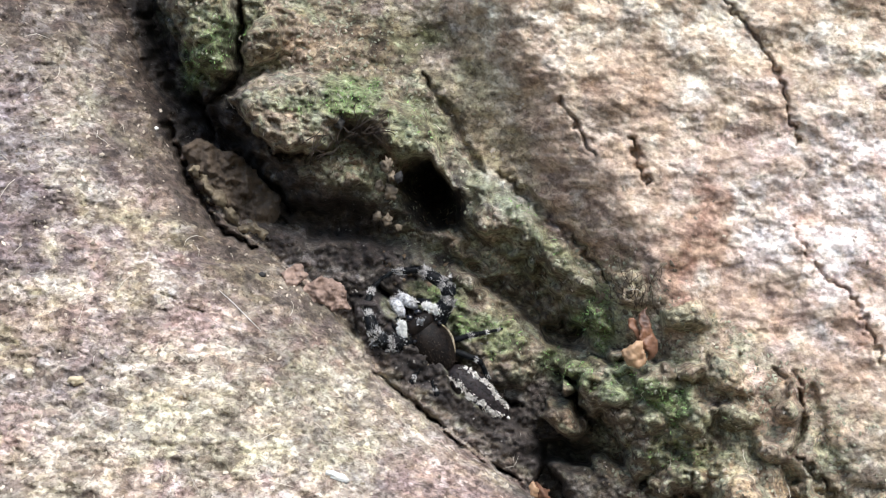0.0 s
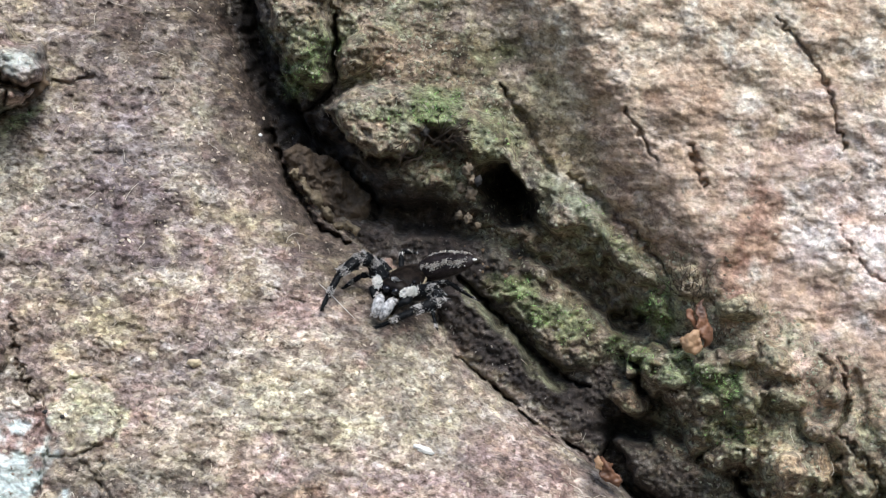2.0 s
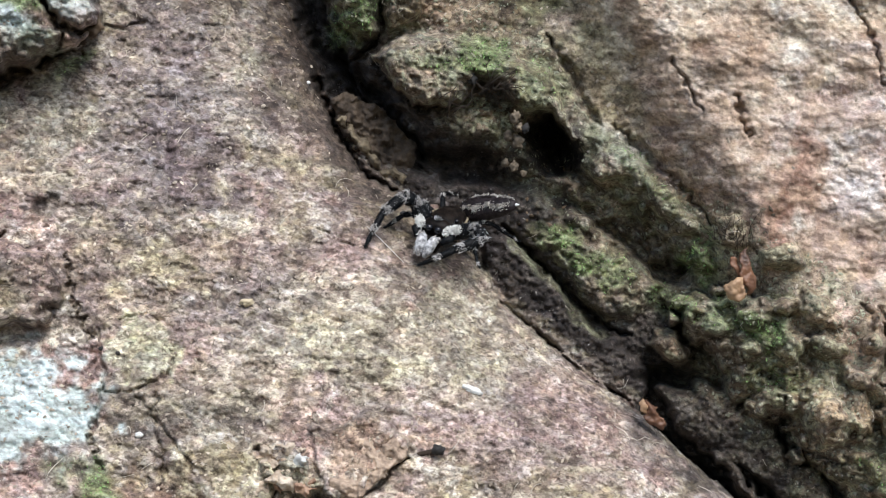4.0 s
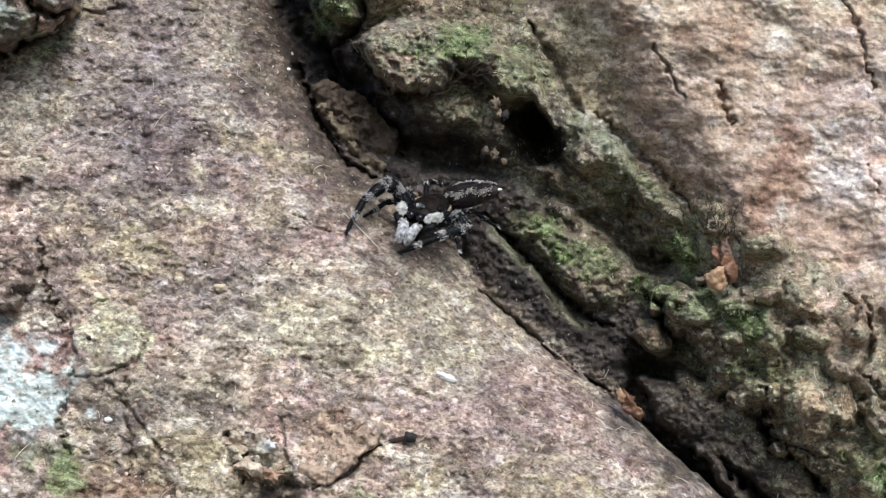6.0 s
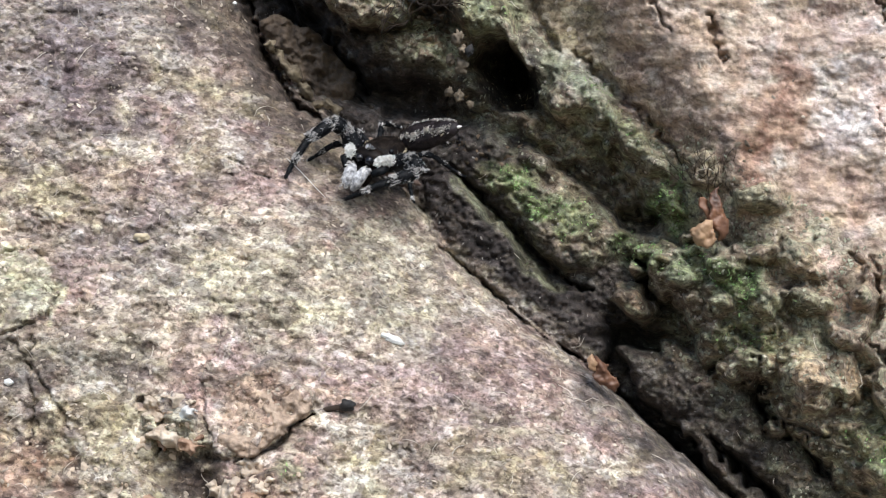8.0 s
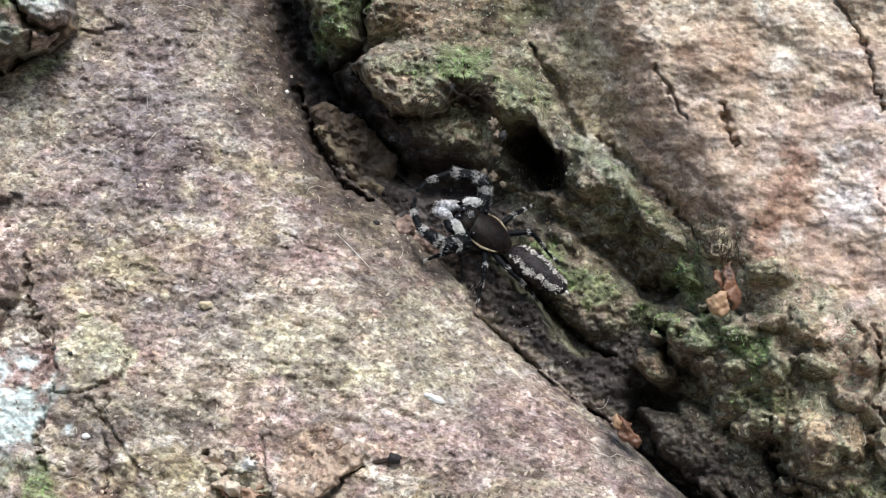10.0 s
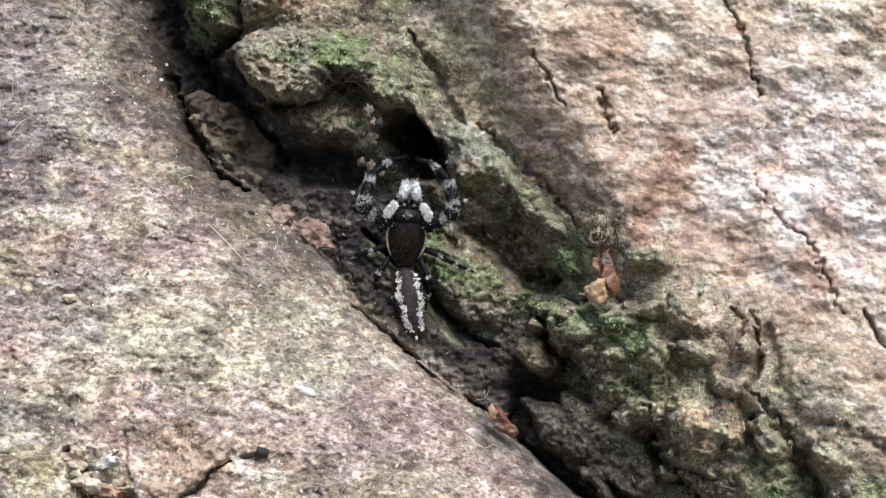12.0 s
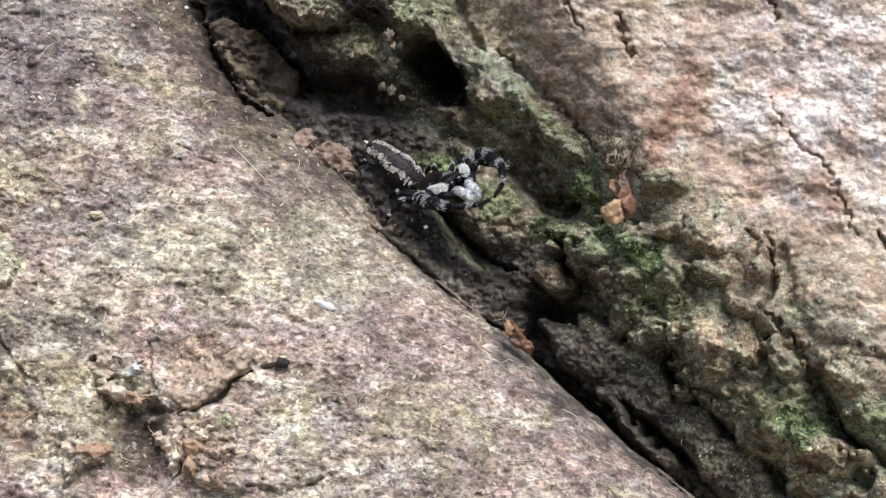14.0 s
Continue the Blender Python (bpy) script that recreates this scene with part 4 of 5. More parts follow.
# the last of these is a black lump standing in for a dark hole
for n, (cx, cy, r, mat) in enumerate([(298, 793, 0.3, WHITE), (192, 676, 0.3, WHITE), (585, 173, 0.2, WHITE), (545, 864, 0.32, WHITE), (230, 642, 0.22, BLACK), (259, 650, 0.2, BLACK), (752, 402, 0.3, BLACK)]):
    bm = bmesh.new()
    lump(bm, place(cx, cy, depth_at(cx, cy) - 0.1), (r / 1000, r / 1400, r / 1200), 30 + n, 2, 0.4)
    whole("grain", bm, mat, "tiny white grain on bark" if mat is WHITE else "tiny black speck on bark", "grain")
bm = bmesh.new()
lump(bm, place(482, 560, depth_at(482, 560) - 0.25), (0.00055, 0.0004, 0.00032), 44, 3, 0.4)
whole("bark_knob", bm, mottled("knob", (0.35, 0.28, 0.18), (0.55, 0.47, 0.33), 500), "small cream knob of bark", "knob")


# ---- fine cover: moss leaves, fibres, grit, scales ----
def scatter(count, box, seed, want):
    """Places on the bark with their outward normals, where the masks suit."""
    r = np.random.RandomState(seed)
    x, y = r.uniform(box[0], box[2], (1, count)), r.uniform(box[1], box[3], (1, count))
    h, masks, piece = relief(x, y)
    keep = want(masks, piece, r.rand(1, count))[0]
    x, y, h = x[:, keep], y[:, keep], h[:, keep]
    hx, hy = relief(x + 3, y)[0], relief(x, y + 3)[0]
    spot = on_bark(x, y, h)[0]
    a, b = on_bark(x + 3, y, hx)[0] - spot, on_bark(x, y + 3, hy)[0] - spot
    out = np.cross(a, b)
    out = out / np.linalg.norm(out, axis=1, keepdims=True)
    return spot, np.where(out[:, 1:2] > 0, -out, out), r


def mesh_of(name, verts, faces, mat, label, category):
    me = bpy.data.meshes.new(name)
    me.from_pydata(verts.reshape(-1, 3).tolist(), [], faces)
    me.materials.append(mat)
    return tagged(new(name, me), label, category, kind="stuff")


def blades(name, spots, out, r, long, wide, lean, mat, label, category):
    """Small pointed leaves, each bent once."""
    n = len(spots)
    way = out + r.normal(0, lean, (n, 3))
    way /= np.linalg.norm(way, axis=1, keepdims=True)
    side = np.cross(way, r.normal(0, 1, (n, 3)))
    side /= np.linalg.norm(side, axis=1, keepdims=True)
    size = long * r.uniform(0.5, 1.3, (n, 1))
    droop = r.normal(0, 0.25, (n, 3)) * size
    w = wide * r.uniform(0.7, 1.3, (n, 1))
    root = spots - way * 0.00005
    verts = np.stack([root - side * w * 0.4, root + side * w * 0.4, root + way * size * 0.55 + side * w, root + way * size * 0.55 - side * w, root + way * size + droop], 1)
    faces = []
    for k in range(n):
        b = 5 * k
        faces += [(b, b + 1, b + 2, b + 3), (b + 3, b + 2, b + 4)]
    return mesh_of(name, verts, faces, mat, label, category)


def flecks(name, spots, out, r, size, mat, label, category):
    """Thin uneven scales lying on the bark."""
    n, k = len(spots), 5
    side = np.cross(out, r.normal(0, 1, (n, 3)))
    side /= np.linalg.norm(side, axis=1, keepdims=True)
    other = np.cross(out, side)
    s = size * r.uniform(0.4, 1.4, (n, 1)) ** 1.5
    lift = out * s * 0.25
    ring = []
    for j in range(k):
        a = math.tau * j / k
        q = s * r.uniform(0.5, 1.1, (n, 1))
        ring.append(spots + lift * r.uniform(0.0, 1.3, (n, 1)) + q * (math.cos(a) * side + 0.55 * math.sin(a) * other))
    verts = np.stack(ring + [spots + lift * 1.2], 1)
    faces = [(6 * m + j, 6 * m + (j + 1) % k, 6 * m + k) for m in range(n) for j in range(k)]
    return mesh_of(name, verts, faces, mat, label, category)


VIEW = (-60, -60, 1860, 1060)
spots, out, r = scatter(90000, VIEW, 1, lambda m, p, q: (m["moss"] > 0.45) & (q < 1.3 * m["moss"] ** 2 * 0.7))
blades("moss", spots, out, r, 0.00026, 0.000055, 0.7, MOSS, "short bright green moss on the bark lumps", "moss")
spots, out, r = scatter(9000, VIEW, 2, lambda m, p, q: (p != 1) & (m["dark"] < 0.3) & (m["moss"] < 0.4) & (q > 0.85 * m["cream"]))
flecks("bark_scales", spots, out, r, 0.0002, FLAKES, "tiny loose cream and brown bark scales", "bark scales")
LICHEN_GRAIN = mottled("lichen_grain", (0.12, 0.12, 0.08), (0.42, 0.43, 0.32), 700, 0.8)
spots, out, r = scatter(26000, (560, -60, 1860, 1060), 7, lambda m, p, q: (m["ridge"] > 0.5) & (m["dark"] < 0.4) & (q > 0.5 * m["umber"]))
flecks("crust_grains", spots, out, r, 0.00017, LICHEN_GRAIN, "grey-green crust grains on the mossy ridge", "crust grains")
spots, out, r = scatter(40000, VIEW, 8, lambda m, p, q: (m["moss"] > 0.2) & (m["ridge"] > 0.3) & (q < 0.14))
blades("moss", spots, out, r, 0.00034, 0.00005, 0.9, DARK_MOSS, "dull dark green moss on the bark lumps", "moss")
spots, out, r = scatter(9000, VIEW, 3, lambda m, p, q: (m["dark"] > 0.4))
flecks("grit", spots, out, r, 0.00016, GRIT, "dark grit and dust in the furrow", "grit")


def fibres(count, seed, want, label, long=0.0022):
    spots, out, r = scatter(count, VIEW, seed, want)
    bm = bmesh.new()
    for p, n in zip(spots, out):
        p, n = Vector(p), Vector(n)
        t = n.cross(Vector(r.normal(0, 1, 3))).normalized()
        o = n.cross(t)
        size, bend = long * r.uniform(0.3, 1.2), r.uniform(-0.9, 0.9)
        pts = [p + t * size * (f - 0.5) + o * size * bend * (f - 0.5) ** 2 + n * (0.00025 * math.sin(f * 3.14) * r.uniform(0.5, 1.5) + 0.00005) for f in (0, 0.25, 0.5, 0.75, 1)]
        tube(bm, pts, [0.000012, 0.000022, 0.000024, 0.000022, 0.00001], 4)
    return whole("fibres", bm, FIBRE, label, "fibres", kind="stuff")


fibres(300, 5, lambda m, p, q: p == 0, "fine pale plant fibres on the smooth bark")
fibres(260, 6, lambda m, p, q: (p > 2) | ((p == 2) & (m["ridge"] > 0.5)), "fine pale fibres on the mossy ridge", 0.0016)


def crumble(count, box, seed, mat, label, size):
    """A heap of small broken bark crumbs."""
    spots, out, r = scatter(count, box, seed, lambda m, p, q: q < 2)
    bm = bmesh.new()
    for p, o in zip(spots, out):
        p, o, q = Vector(p), Vector(o), size * r.uniform(0.3, 1.2)
        t = o.cross(Vector(r.normal(0, 1, 3))).normalized()
        w = o.cross(t)
        shape = (q * r.uniform(0.6, 1.5), q * r.uniform(0.5, 1.0), q * r.uniform(0.25, 0.6))
        for v in bmesh.ops.create_icosphere(bm, subdivisions=1, radius=1.0)["verts"]:
            c = v.co * r.uniform(0.55, 1.3)
            v.co = p + t * c.x * shape[0] + w * c.y * shape[1] + o * (c.z * shape[2] + 0.1 * q)
    heap = whole("bark_crumbs", bm, mat, label, "bark crumbs", kind="stuff")
    for face in heap.data.polygons:
        face.use_smooth = False
    return heap


CREAM_CRUMB = mottled("cream_crumb", (0.22, 0.15, 0.10), (0.66, 0.55, 0.43), 500)
crumble(40, (505, 830, 610, 905), 11, CREAM_CRUMB, "crumbled cream and tan bark bits", 0.0003)
crumble(25, (470, 945, 545, 1020), 12, CREAM_CRUMB, "crumbled tan bark bits", 0.0003)
crumble(40, (655, 915, 770, 1050), 13, CREAM_CRUMB, "crumbled tan bark bits", 0.0003)
crumble(30, (330, 880, 470, 1010), 14, CREAM_CRUMB, "crumbled tan bark bits", 0.00025)
crumble(60, (1270, 390, 1400, 470), 15, CRUMB, "grey-brown crumbs on the mossy ridge", 0.0003)
crumble(60, (1280, 640, 1430, 740), 16, CRUMB, "grey-brown crumbs on the mossy ridge", 0.0003)
crumble(90, (862, 158, 950, 228), 18, CHIP, "dark brown debris caught on the mossy lump", 0.00028)
crumble(40, (930, 310, 1060, 420), 17, CHIP, "brown crumbs in the furrow", 0.0003)
# a tuft of dry root hairs above the bud scale
bm = bmesh.new()
rng = random.Random(9)
for n in range(28):
    x0, y0 = 1335 + rng.gauss(0, 16), 445 + rng.gauss(0, 10)
    x1, y1 = x0 + rng.gauss(0, 18), y0 - rng.uniform(20, 70)
    pts = [place(x0 + (x1 - x0) * f + 5 * math.sin(4 * f + n), y0 + (y1 - y0) * f, 1.4 - 1.6 * f * rng.uniform(0.6, 1.1)) for f in (0, 0.3, 0.6, 0.85, 1)]
    tube(bm, pts, [0.00003, 0.00003, 0.000026, 0.00002, 0.00001], 4)
whole("root_hairs", bm, STALK, "tuft of fine dry root hairs on the ridge", "fibres", kind="stuff")

# a pale thread lying on the rim of the smooth plate
bm = bmesh.new()
tube(bm, [place(690, 425, depth_at(690, 425) - 0.3), place(712, 445, depth_at(712, 445) - 0.5), place(735, 468, depth_at(735, 468) - 0.5), place(755, 488, depth_at(755, 488) - 0.3)],
     [0.000015, 0.00003, 0.00003, 0.000015], 5)
whole("thread", bm, WHITE, "thin white thread lying on bark", "thread")


# ---- the spider ----
def fuzzy(name, dark, light, scale=2500.0, rough=0.55, gloss=0.25):
    def build(n, link, b):
        grain = noise_node(n, link, scale, 4, 0.7)
        link.new(ramp_node(n, link, grain, [(0.38, dark), (0.64, light)]), b.inputs["Base Color"])
        bump_node(n, link, b, grain, 0.7, 0.0001)
        b.inputs["Specular IOR Level"].default_value = gloss

    return material(name, build, rough)


SHELL = fuzzy("spider_shell", (0.003, 0.0025, 0.0025), (0.014, 0.010, 0.008), 1500, 0.5, 0.12)
SKIN = fuzzy("spider_skin", (0.002, 0.002, 0.003), (0.008, 0.010, 0.012), 2500, 0.5, 0.12)
BELLY = fuzzy("spider_abdomen", (0.005, 0.004, 0.005), (0.030, 0.023, 0.026), 2200, 0.55)
RIM = fuzzy("pale_rim", (0.09, 0.07, 0.045), (0.40, 0.34, 0.24), 2500, 0.6)
HAIR = fuzzy("white_hair", (0.75, 0.75, 0.73), (0.92, 0.92, 0.90), 2500, 0.6)
BAND = fuzzy("band_hair", (0.26, 0.25, 0.25), (0.62, 0.60, 0.58), 2500, 0.6)
STRIPE = fuzzy("stripe_hair", (0.46, 0.43, 0.40), (0.82, 0.79, 0.74), 2500, 0.6)
BROWN = fuzzy("brown_hair", (0.012, 0.009, 0.007), (0.05, 0.036, 0.028), 2500, 0.6, 0.1)
GREY = fuzzy("grey_hair", (0.12, 0.12, 0.13), (0.64, 0.65, 0.67), 2500, 0.6)
EYE = fuzzy("eye", (0.003, 0.003, 0.004), (0.006, 0.006, 0.009), 500, 0.05, 0.5)
M = 0.001


def egg(length, width, height, back, taper=0.25, blunt=1.0, rows=24, cols=28):
    """A closed egg along x from -back*length to (1-back)*length, narrower towards its far end."""
    bm = bmesh.new()
    rings = []
    for i in range(rows + 1):
        f = i / rows
        x = (-math.cos(math.pi * f) / 2 + 0.5 - back) * length
        r = math.sin(math.pi * f) ** blunt * (1 - taper * (f - 0.5) * 2)
        if i in (0, rows):
            rings.append([bm.verts.new((x * M, 0, 0))])
        else:
            rings.append([bm.verts.new((x * M, r * width / 2 * math.cos(a) * M, r * height / 2 * math.sin(a) * M)) for a in (math.tau * k / cols for k in range(cols))])
    for a, b in zip(rings, rings[1:]):
        for k in range(cols):
            ring = ([a[k % len(a)], a[(k + 1) % len(a)]] if len(a) > 1 else [a[0]]) + ([b[(k + 1) % len(b)], b[k % len(b)]] if len(b) > 1 else [b[0]])
            bm.faces.new(list(reversed(ring)))
    return bm


def hairs(spots, ways, long, r, wide=0.00003):
    """Flat pointed hairs from given roots."""
    bm = bmesh.new()
    for p, w in zip(spots, ways):
        p, w = Vector(p), (Vector(w).normalized() + Vector(r.normal(0, 0.35, 3))).normalized()
        s = w.cross(Vector(r.normal(0, 1, 3))).normalized() * wide
        size = long * r.uniform(0.6, 1.3)
        q = [bm.verts.new(c) for c in (p - s, p + s, p + w * size * 0.6 + s * 1.2, p + w * size, p + w * size * 0.6 - s * 1.2)]
        bm.faces.new(q)
    return bm


JOINTS = {}


def leg(name, parent, pts, thick, seed, bands):
    """A jointed leg: pts are its joints in the leg's own space, in millimetres; the hip is the origin."""
    hip = new(name)
    hip.parent = parent
    hip.location = tuple(c * M for c in pts[0])
    pts = [Vector(p) - Vector(pts[0]) for p in pts]
    r = np.random.RandomState(seed)
    names = ["femur", "patella", "tibia", "metatarsus", "tarsus"]
    for n, (a, b) in enumerate(zip(pts, pts[1:])):
        t0, t1 = thick * (1.0, 0.85, 0.8, 0.45, 0.3)[n], thick * (0.8, 0.8, 0.55, 0.33, 0.16)[n]
        bm = bmesh.new()
        steps = 7
        line = [(a + (b - a) * f) * M for f in (k / (steps - 1) for k in range(steps))]
        swell = [(t0 + (t1 - t0) * f) * (0.78 + 0.3 * math.sin(math.pi * min(max(f, 0.06), 0.94))) * M / 2 for f in (k / (steps - 1) for k in range(steps))]
        tube(bm, line, swell, 10)
        seg = part(names[n], bm, SKIN, hip)
        count = int(46 * (b - a).length * max(thick, 0.5))
        f = r.rand(count)
        way = (b - a).normalized()
        roots, ways, pale_roots, pale_ways = [], [], [], []
        for g in f:
            pale = any(lo < n + g < hi for lo, hi in bands)
            for k in range(5 if pale else 1):
                g = g + 0.03 * r.normal() if k else g
                o = way.cross(Vector(r.normal(0, 1, 3))).normalized()
                o = -o if o.z < -0.3 else o
                root = (a + (b - a) * g + o * (t0 + (t1 - t0) * g) * 0.47) * M
                (pale_roots if pale else roots).append(root)
                (pale_ways if pale else ways).append(0.12 * o + way if pale else 0.5 * o + way)
        if pale_roots:
            part("pale_band", hairs(pale_roots, pale_ways, 0.00026, r, 0.000016), BAND, seg, "whitish hair band")
        if thick > 1 and n < 3:
            spots, lies = [], []
            for g in r.rand(60):
                o = way.cross(Vector(r.normal(0, 1, 3))).normalized()
                o = -o if o.z < 0 else o
                spots.append((a + (b - a) * g + o * (t0 + (t1 - t0) * g) * 0.45) * M)
                lies.append(0.35 * o + way)
            part("fringe", hairs(spots, lies, 0.00045, r, 0.000012), GREY, seg, "long grey hair fringe")
        if roots:
            part("bristles", hairs(roots, ways, 0.00026, r, 0.000014), SKIN, seg)
    JOINTS[hip.name] = pts
    return hip


def build_spider():
    r = np.random.RandomState(8)
    spider = tagged(new("jumping_spider"), "black jumping spider with white hair tufts and banded legs", "spider")
    head = part("carapace", egg(5.2, 3.3, 2.3, 0.0, -0.12), SHELL, spider, "glossy dark brown carapace")
    spots, ways = [], []
    for k in range(260):
        f, a = 0.06 + 0.7 * r.rand(), r.uniform(0.25, 2.9)
        half = math.sin(math.pi * math.acos(1 - 2 * f) / math.pi) * (1 + 0.12 * (f - 0.5) * 2)
        spots.append(Vector((5.2 * f, 1.65 * half * math.cos(a), 1.15 * half * math.sin(a))) * M)
        ways.append((-1.0, math.cos(a) * 0.3, math.sin(a) * 0.3))
    part("bristles", hairs(spots, ways, 0.00022, r, 0.000018), BROWN, head)
    # the pale rim along both sides
    for side in (1, -1):
        bm = bmesh.new()
        line, fat = [], []
        for k in range(15):
            f = 0.04 + 0.72 * k / 14
            line.append(Vector((5.2 * f, side * 1.66 * math.sin(math.pi * f) ** 0.75, 0.12 + 0.25 * math.sin(math.pi * f))) * M)
            fat.append((0.04 + 0.08 * math.sin(math.pi * k / 14)) * M)
        tube(bm, line, fat, 7)
        part("rim", bm, RIM, head, "cream hair rim")
    bm = bmesh.new()
    made = lump(bm, (4.5 * M, 0, 0.55 * M), (0.8 * M, 1.3 * M, 0.6 * M), 2, 3, 0.08)
    part("eye_block", bm, SHELL, head)
    for y, size, x, z in ((0.42, 0.36, 5.35, 0.55), (1.05, 0.22, 5.05, 0.6), (1.3, 0.12, 4.3, 0.95), (1.3, 0.2, 3.6, 0.95)):
        for side in (1, -1):
            bm = bmesh.new()
            bmesh.ops.create_icosphere(bm, subdivisions=3, radius=size * M, matrix=Matrix.Translation((x * M, side * y * M, z * M)))
            part("eye", bm, EYE, head, "glossy black eye")
    spots = [Vector((4.6 + r.normal(0, 0.12), r.normal(0, 0.15), 1.2)) * M for _ in range(60)]
    part("crest", hairs(spots, [(0.6, 0, 1)] * 60, 0.0003, r, 0.00004), GREY, head, "small pale spot of hair")
    # white tufts on the palp bases, pale palps held forward, dark jaws between
    for side in (1, -1):
        bm = bmesh.new()
        tube(bm, [Vector(p) * M for p in ((4.6, side * 0.9, -0.3), (4.9, side * 1.6, 0.2), (5.5, side * 1.7, 0.2), (6.1, side * 1.1, -0.1))], [0.3 * M, 0.36 * M, 0.34 * M, 0.28 * M], 10)
        palp = part("palp", bm, SKIN, spider)
        spots, ways = [], []
        for k in range(1100):
            f = r.rand()
            c = Vector((4.3 + 1.1 * f, side * (1.95 - 0.7 * f), 0.7))
            o = Vector(r.normal(0, 1, 3)).normalized()
            spots.append((c + Vector((o.x * 0.28, o.y * 0.25, o.z * 0.28))) * M)
            ways.append(o + Vector((0.3, 0, 0.3)))
        part("tuft", hairs(spots, ways, 0.00023, r, 0.000028), HAIR, palp, "thick white hair tuft")
        bm = bmesh.new()
        tube(bm, [Vector(p) * M for p in ((5.7, side * 0.70, -0.1), (6.2, side * 0.56, 0.0), (6.8, side * 0.42, -0.4), (7.15, side * 0.34, -0.9), (7.35, side * 0.3, -1.25))], [0.24 * M, 0.42 * M, 0.50 * M, 0.40 * M, 0.15 * M], 14)
        tip = part("palp_tip", bm, GREY, palp, "pale grey-haired palp tip")
        spots, ways = [], []
        for k in range(170):
            f = r.rand()
            c = Vector((5.8 + 1.65 * f, side * (0.75 - 0.4 * f), 0.1 - 1.2 * f * f))
            o = Vector((0.3, r.normal(), abs(r.normal()))).normalized()
            spots.append((c + o * 0.40 * (1 - 0.3 * f)) * M)
            ways.append(o * 0.5 + Vector((1.0, 0, -0.6)))
        part("palp_hair", hairs(spots, ways, 0.00022, r, 0.000025), BAND, tip, "pale silky hair")
        bm = bmesh.new()
        tube(bm, [Vector(p) * M for p in ((4.9, side * 0.45, -0.2), (5.5, side * 0.45, -0.7), (5.7, side * 0.4, -1.5))], [0.42 * M, 0.45 * M, 0.2 * M], 12)
        part("jaw", bm, SHELL, spider)

    belly = new("abdomen")
    belly.parent = spider
    back = part("abdomen_body", egg(6.1, 2.6, 2.1, 0.985, 0.0, 0.72), BELLY, belly, "dark purplish abdomen")
    for w in back.data.vertices:  # pointed towards the spinnerets
        f = -w.co.x / (6.1 * M)
        w.co.y *= 1.06 - 0.55 * max(f - 0.35, 0)
        w.co.z *= 1.04 - 0.45 * max(f - 0.35, 0)
    for side in (1, -1):
        spots, ways = [], []
        tufts = r.rand(34)
        for k in range(2600):
            f = 0.06 + 0.88 * r.rand()
            clump = tufts[int(f * 33)] * (33 * f % 1) + tufts[int(f * 33) - 1] * (1 - 33 * f % 1)
            if r.rand() > 0.03 + 0.8 * clump * clump:
                continue
            round_f = (2 * math.sqrt(f * (1 - f))) ** 0.72
            half = 1.3 * round_f * (1.06 - 0.55 * max(f - 0.35, 0))
            y = min(half * 0.62 + 0.12 * r.normal() + 0.10 * math.sin(f * 17 + side), half * 0.97)
            z = 1.05 * round_f * (1.04 - 0.45 * max(f - 0.35, 0)) * math.sqrt(max(1 - (y / max(half, 0.01)) ** 2, 0))
            spots.append(Vector((0.1 - 6.1 * f, side * y, z - 0.02)) * M)
            ways.append((-1.0, side * 0.3, 0.25))
        part("stripe", hairs(spots, ways, 0.0002, r, 0.00005), STRIPE, belly, "speckled white stripe")
    spots, ways = [], []
    for k in range(700):
        f, a = 0.05 + 0.9 * r.rand(), r.uniform(0.1, 3.04)
        half = (2 * math.sqrt(f * (1 - f))) ** 0.72 * (1.05 - 0.5 * max(f - 0.35, 0))
        spots.append(Vector((0.1 - 6.1 * f, 1.3 * half * math.cos(a), 1.05 * half * math.sin(a))) * M)
        ways.append((-0.8, math.cos(a) * 0.6, math.sin(a) * 0.6))
    part("bristles", hairs(spots, ways, 0.00022, r, 0.000018), BROWN, belly)
    bm = bmesh.new()
    tube(bm, [Vector((-5.8, 0, 0)) * M, Vector((-6.1, 0, 0.02)) * M, Vector((-6.35, 0, 0)) * M], [0.14 * M, 0.12 * M, 0.04 * M], 8)
    part("spinneret", bm, HAIR, belly, "white spinnerets")

    legs = {}
    for side, tag in ((1, "left"), (-1, "right")):
        s = side
        legs[tag, 1] = leg("front_leg", spider, [(3.9, s * 1.2, -0.1), (4.3, s * 3.5, 0.9), (5.2, s * 4.0, 0.9), (7.5, s * 3.8, 0.1), (9.0, s * 2.4, -0.7), (9.5, s * 1.1, -1.0)], 1.45, 11 + s,
                            [(0.72, 1.0), (1.8, 2.15), (2.65, 2.92), (3.6, 3.9)])
        legs[tag, 2] = leg("second_leg", spider, [(3.2, s * 1.3, -0.2), (4.1, s * 2.9, 0.5), (4.5, s * 3.4, 0.4), (5.6, s * 4.3, -0.5), (6.1, s * 4.8, -0.9), (6.3, s * 5.1, -1.1)], 0.62, 21 + s,
                            [(0.85, 1.1), (2.4, 2.7), (3.7, 4.0)])
        legs[tag, 3] = leg("third_leg", spider, [(1.9, s * 1.3, -0.3), (1.3, s * 3.0, 0.4), (1.0, s * 3.6, 0.3), (0.5, s * 4.8, -0.5), (0.2, s * 5.6, -0.9), (0.0, s * 6.1, -1.1)], 0.55, 31 + s,
                            [(0.85, 1.1), (2.4, 2.7), (3.7, 4.0)])
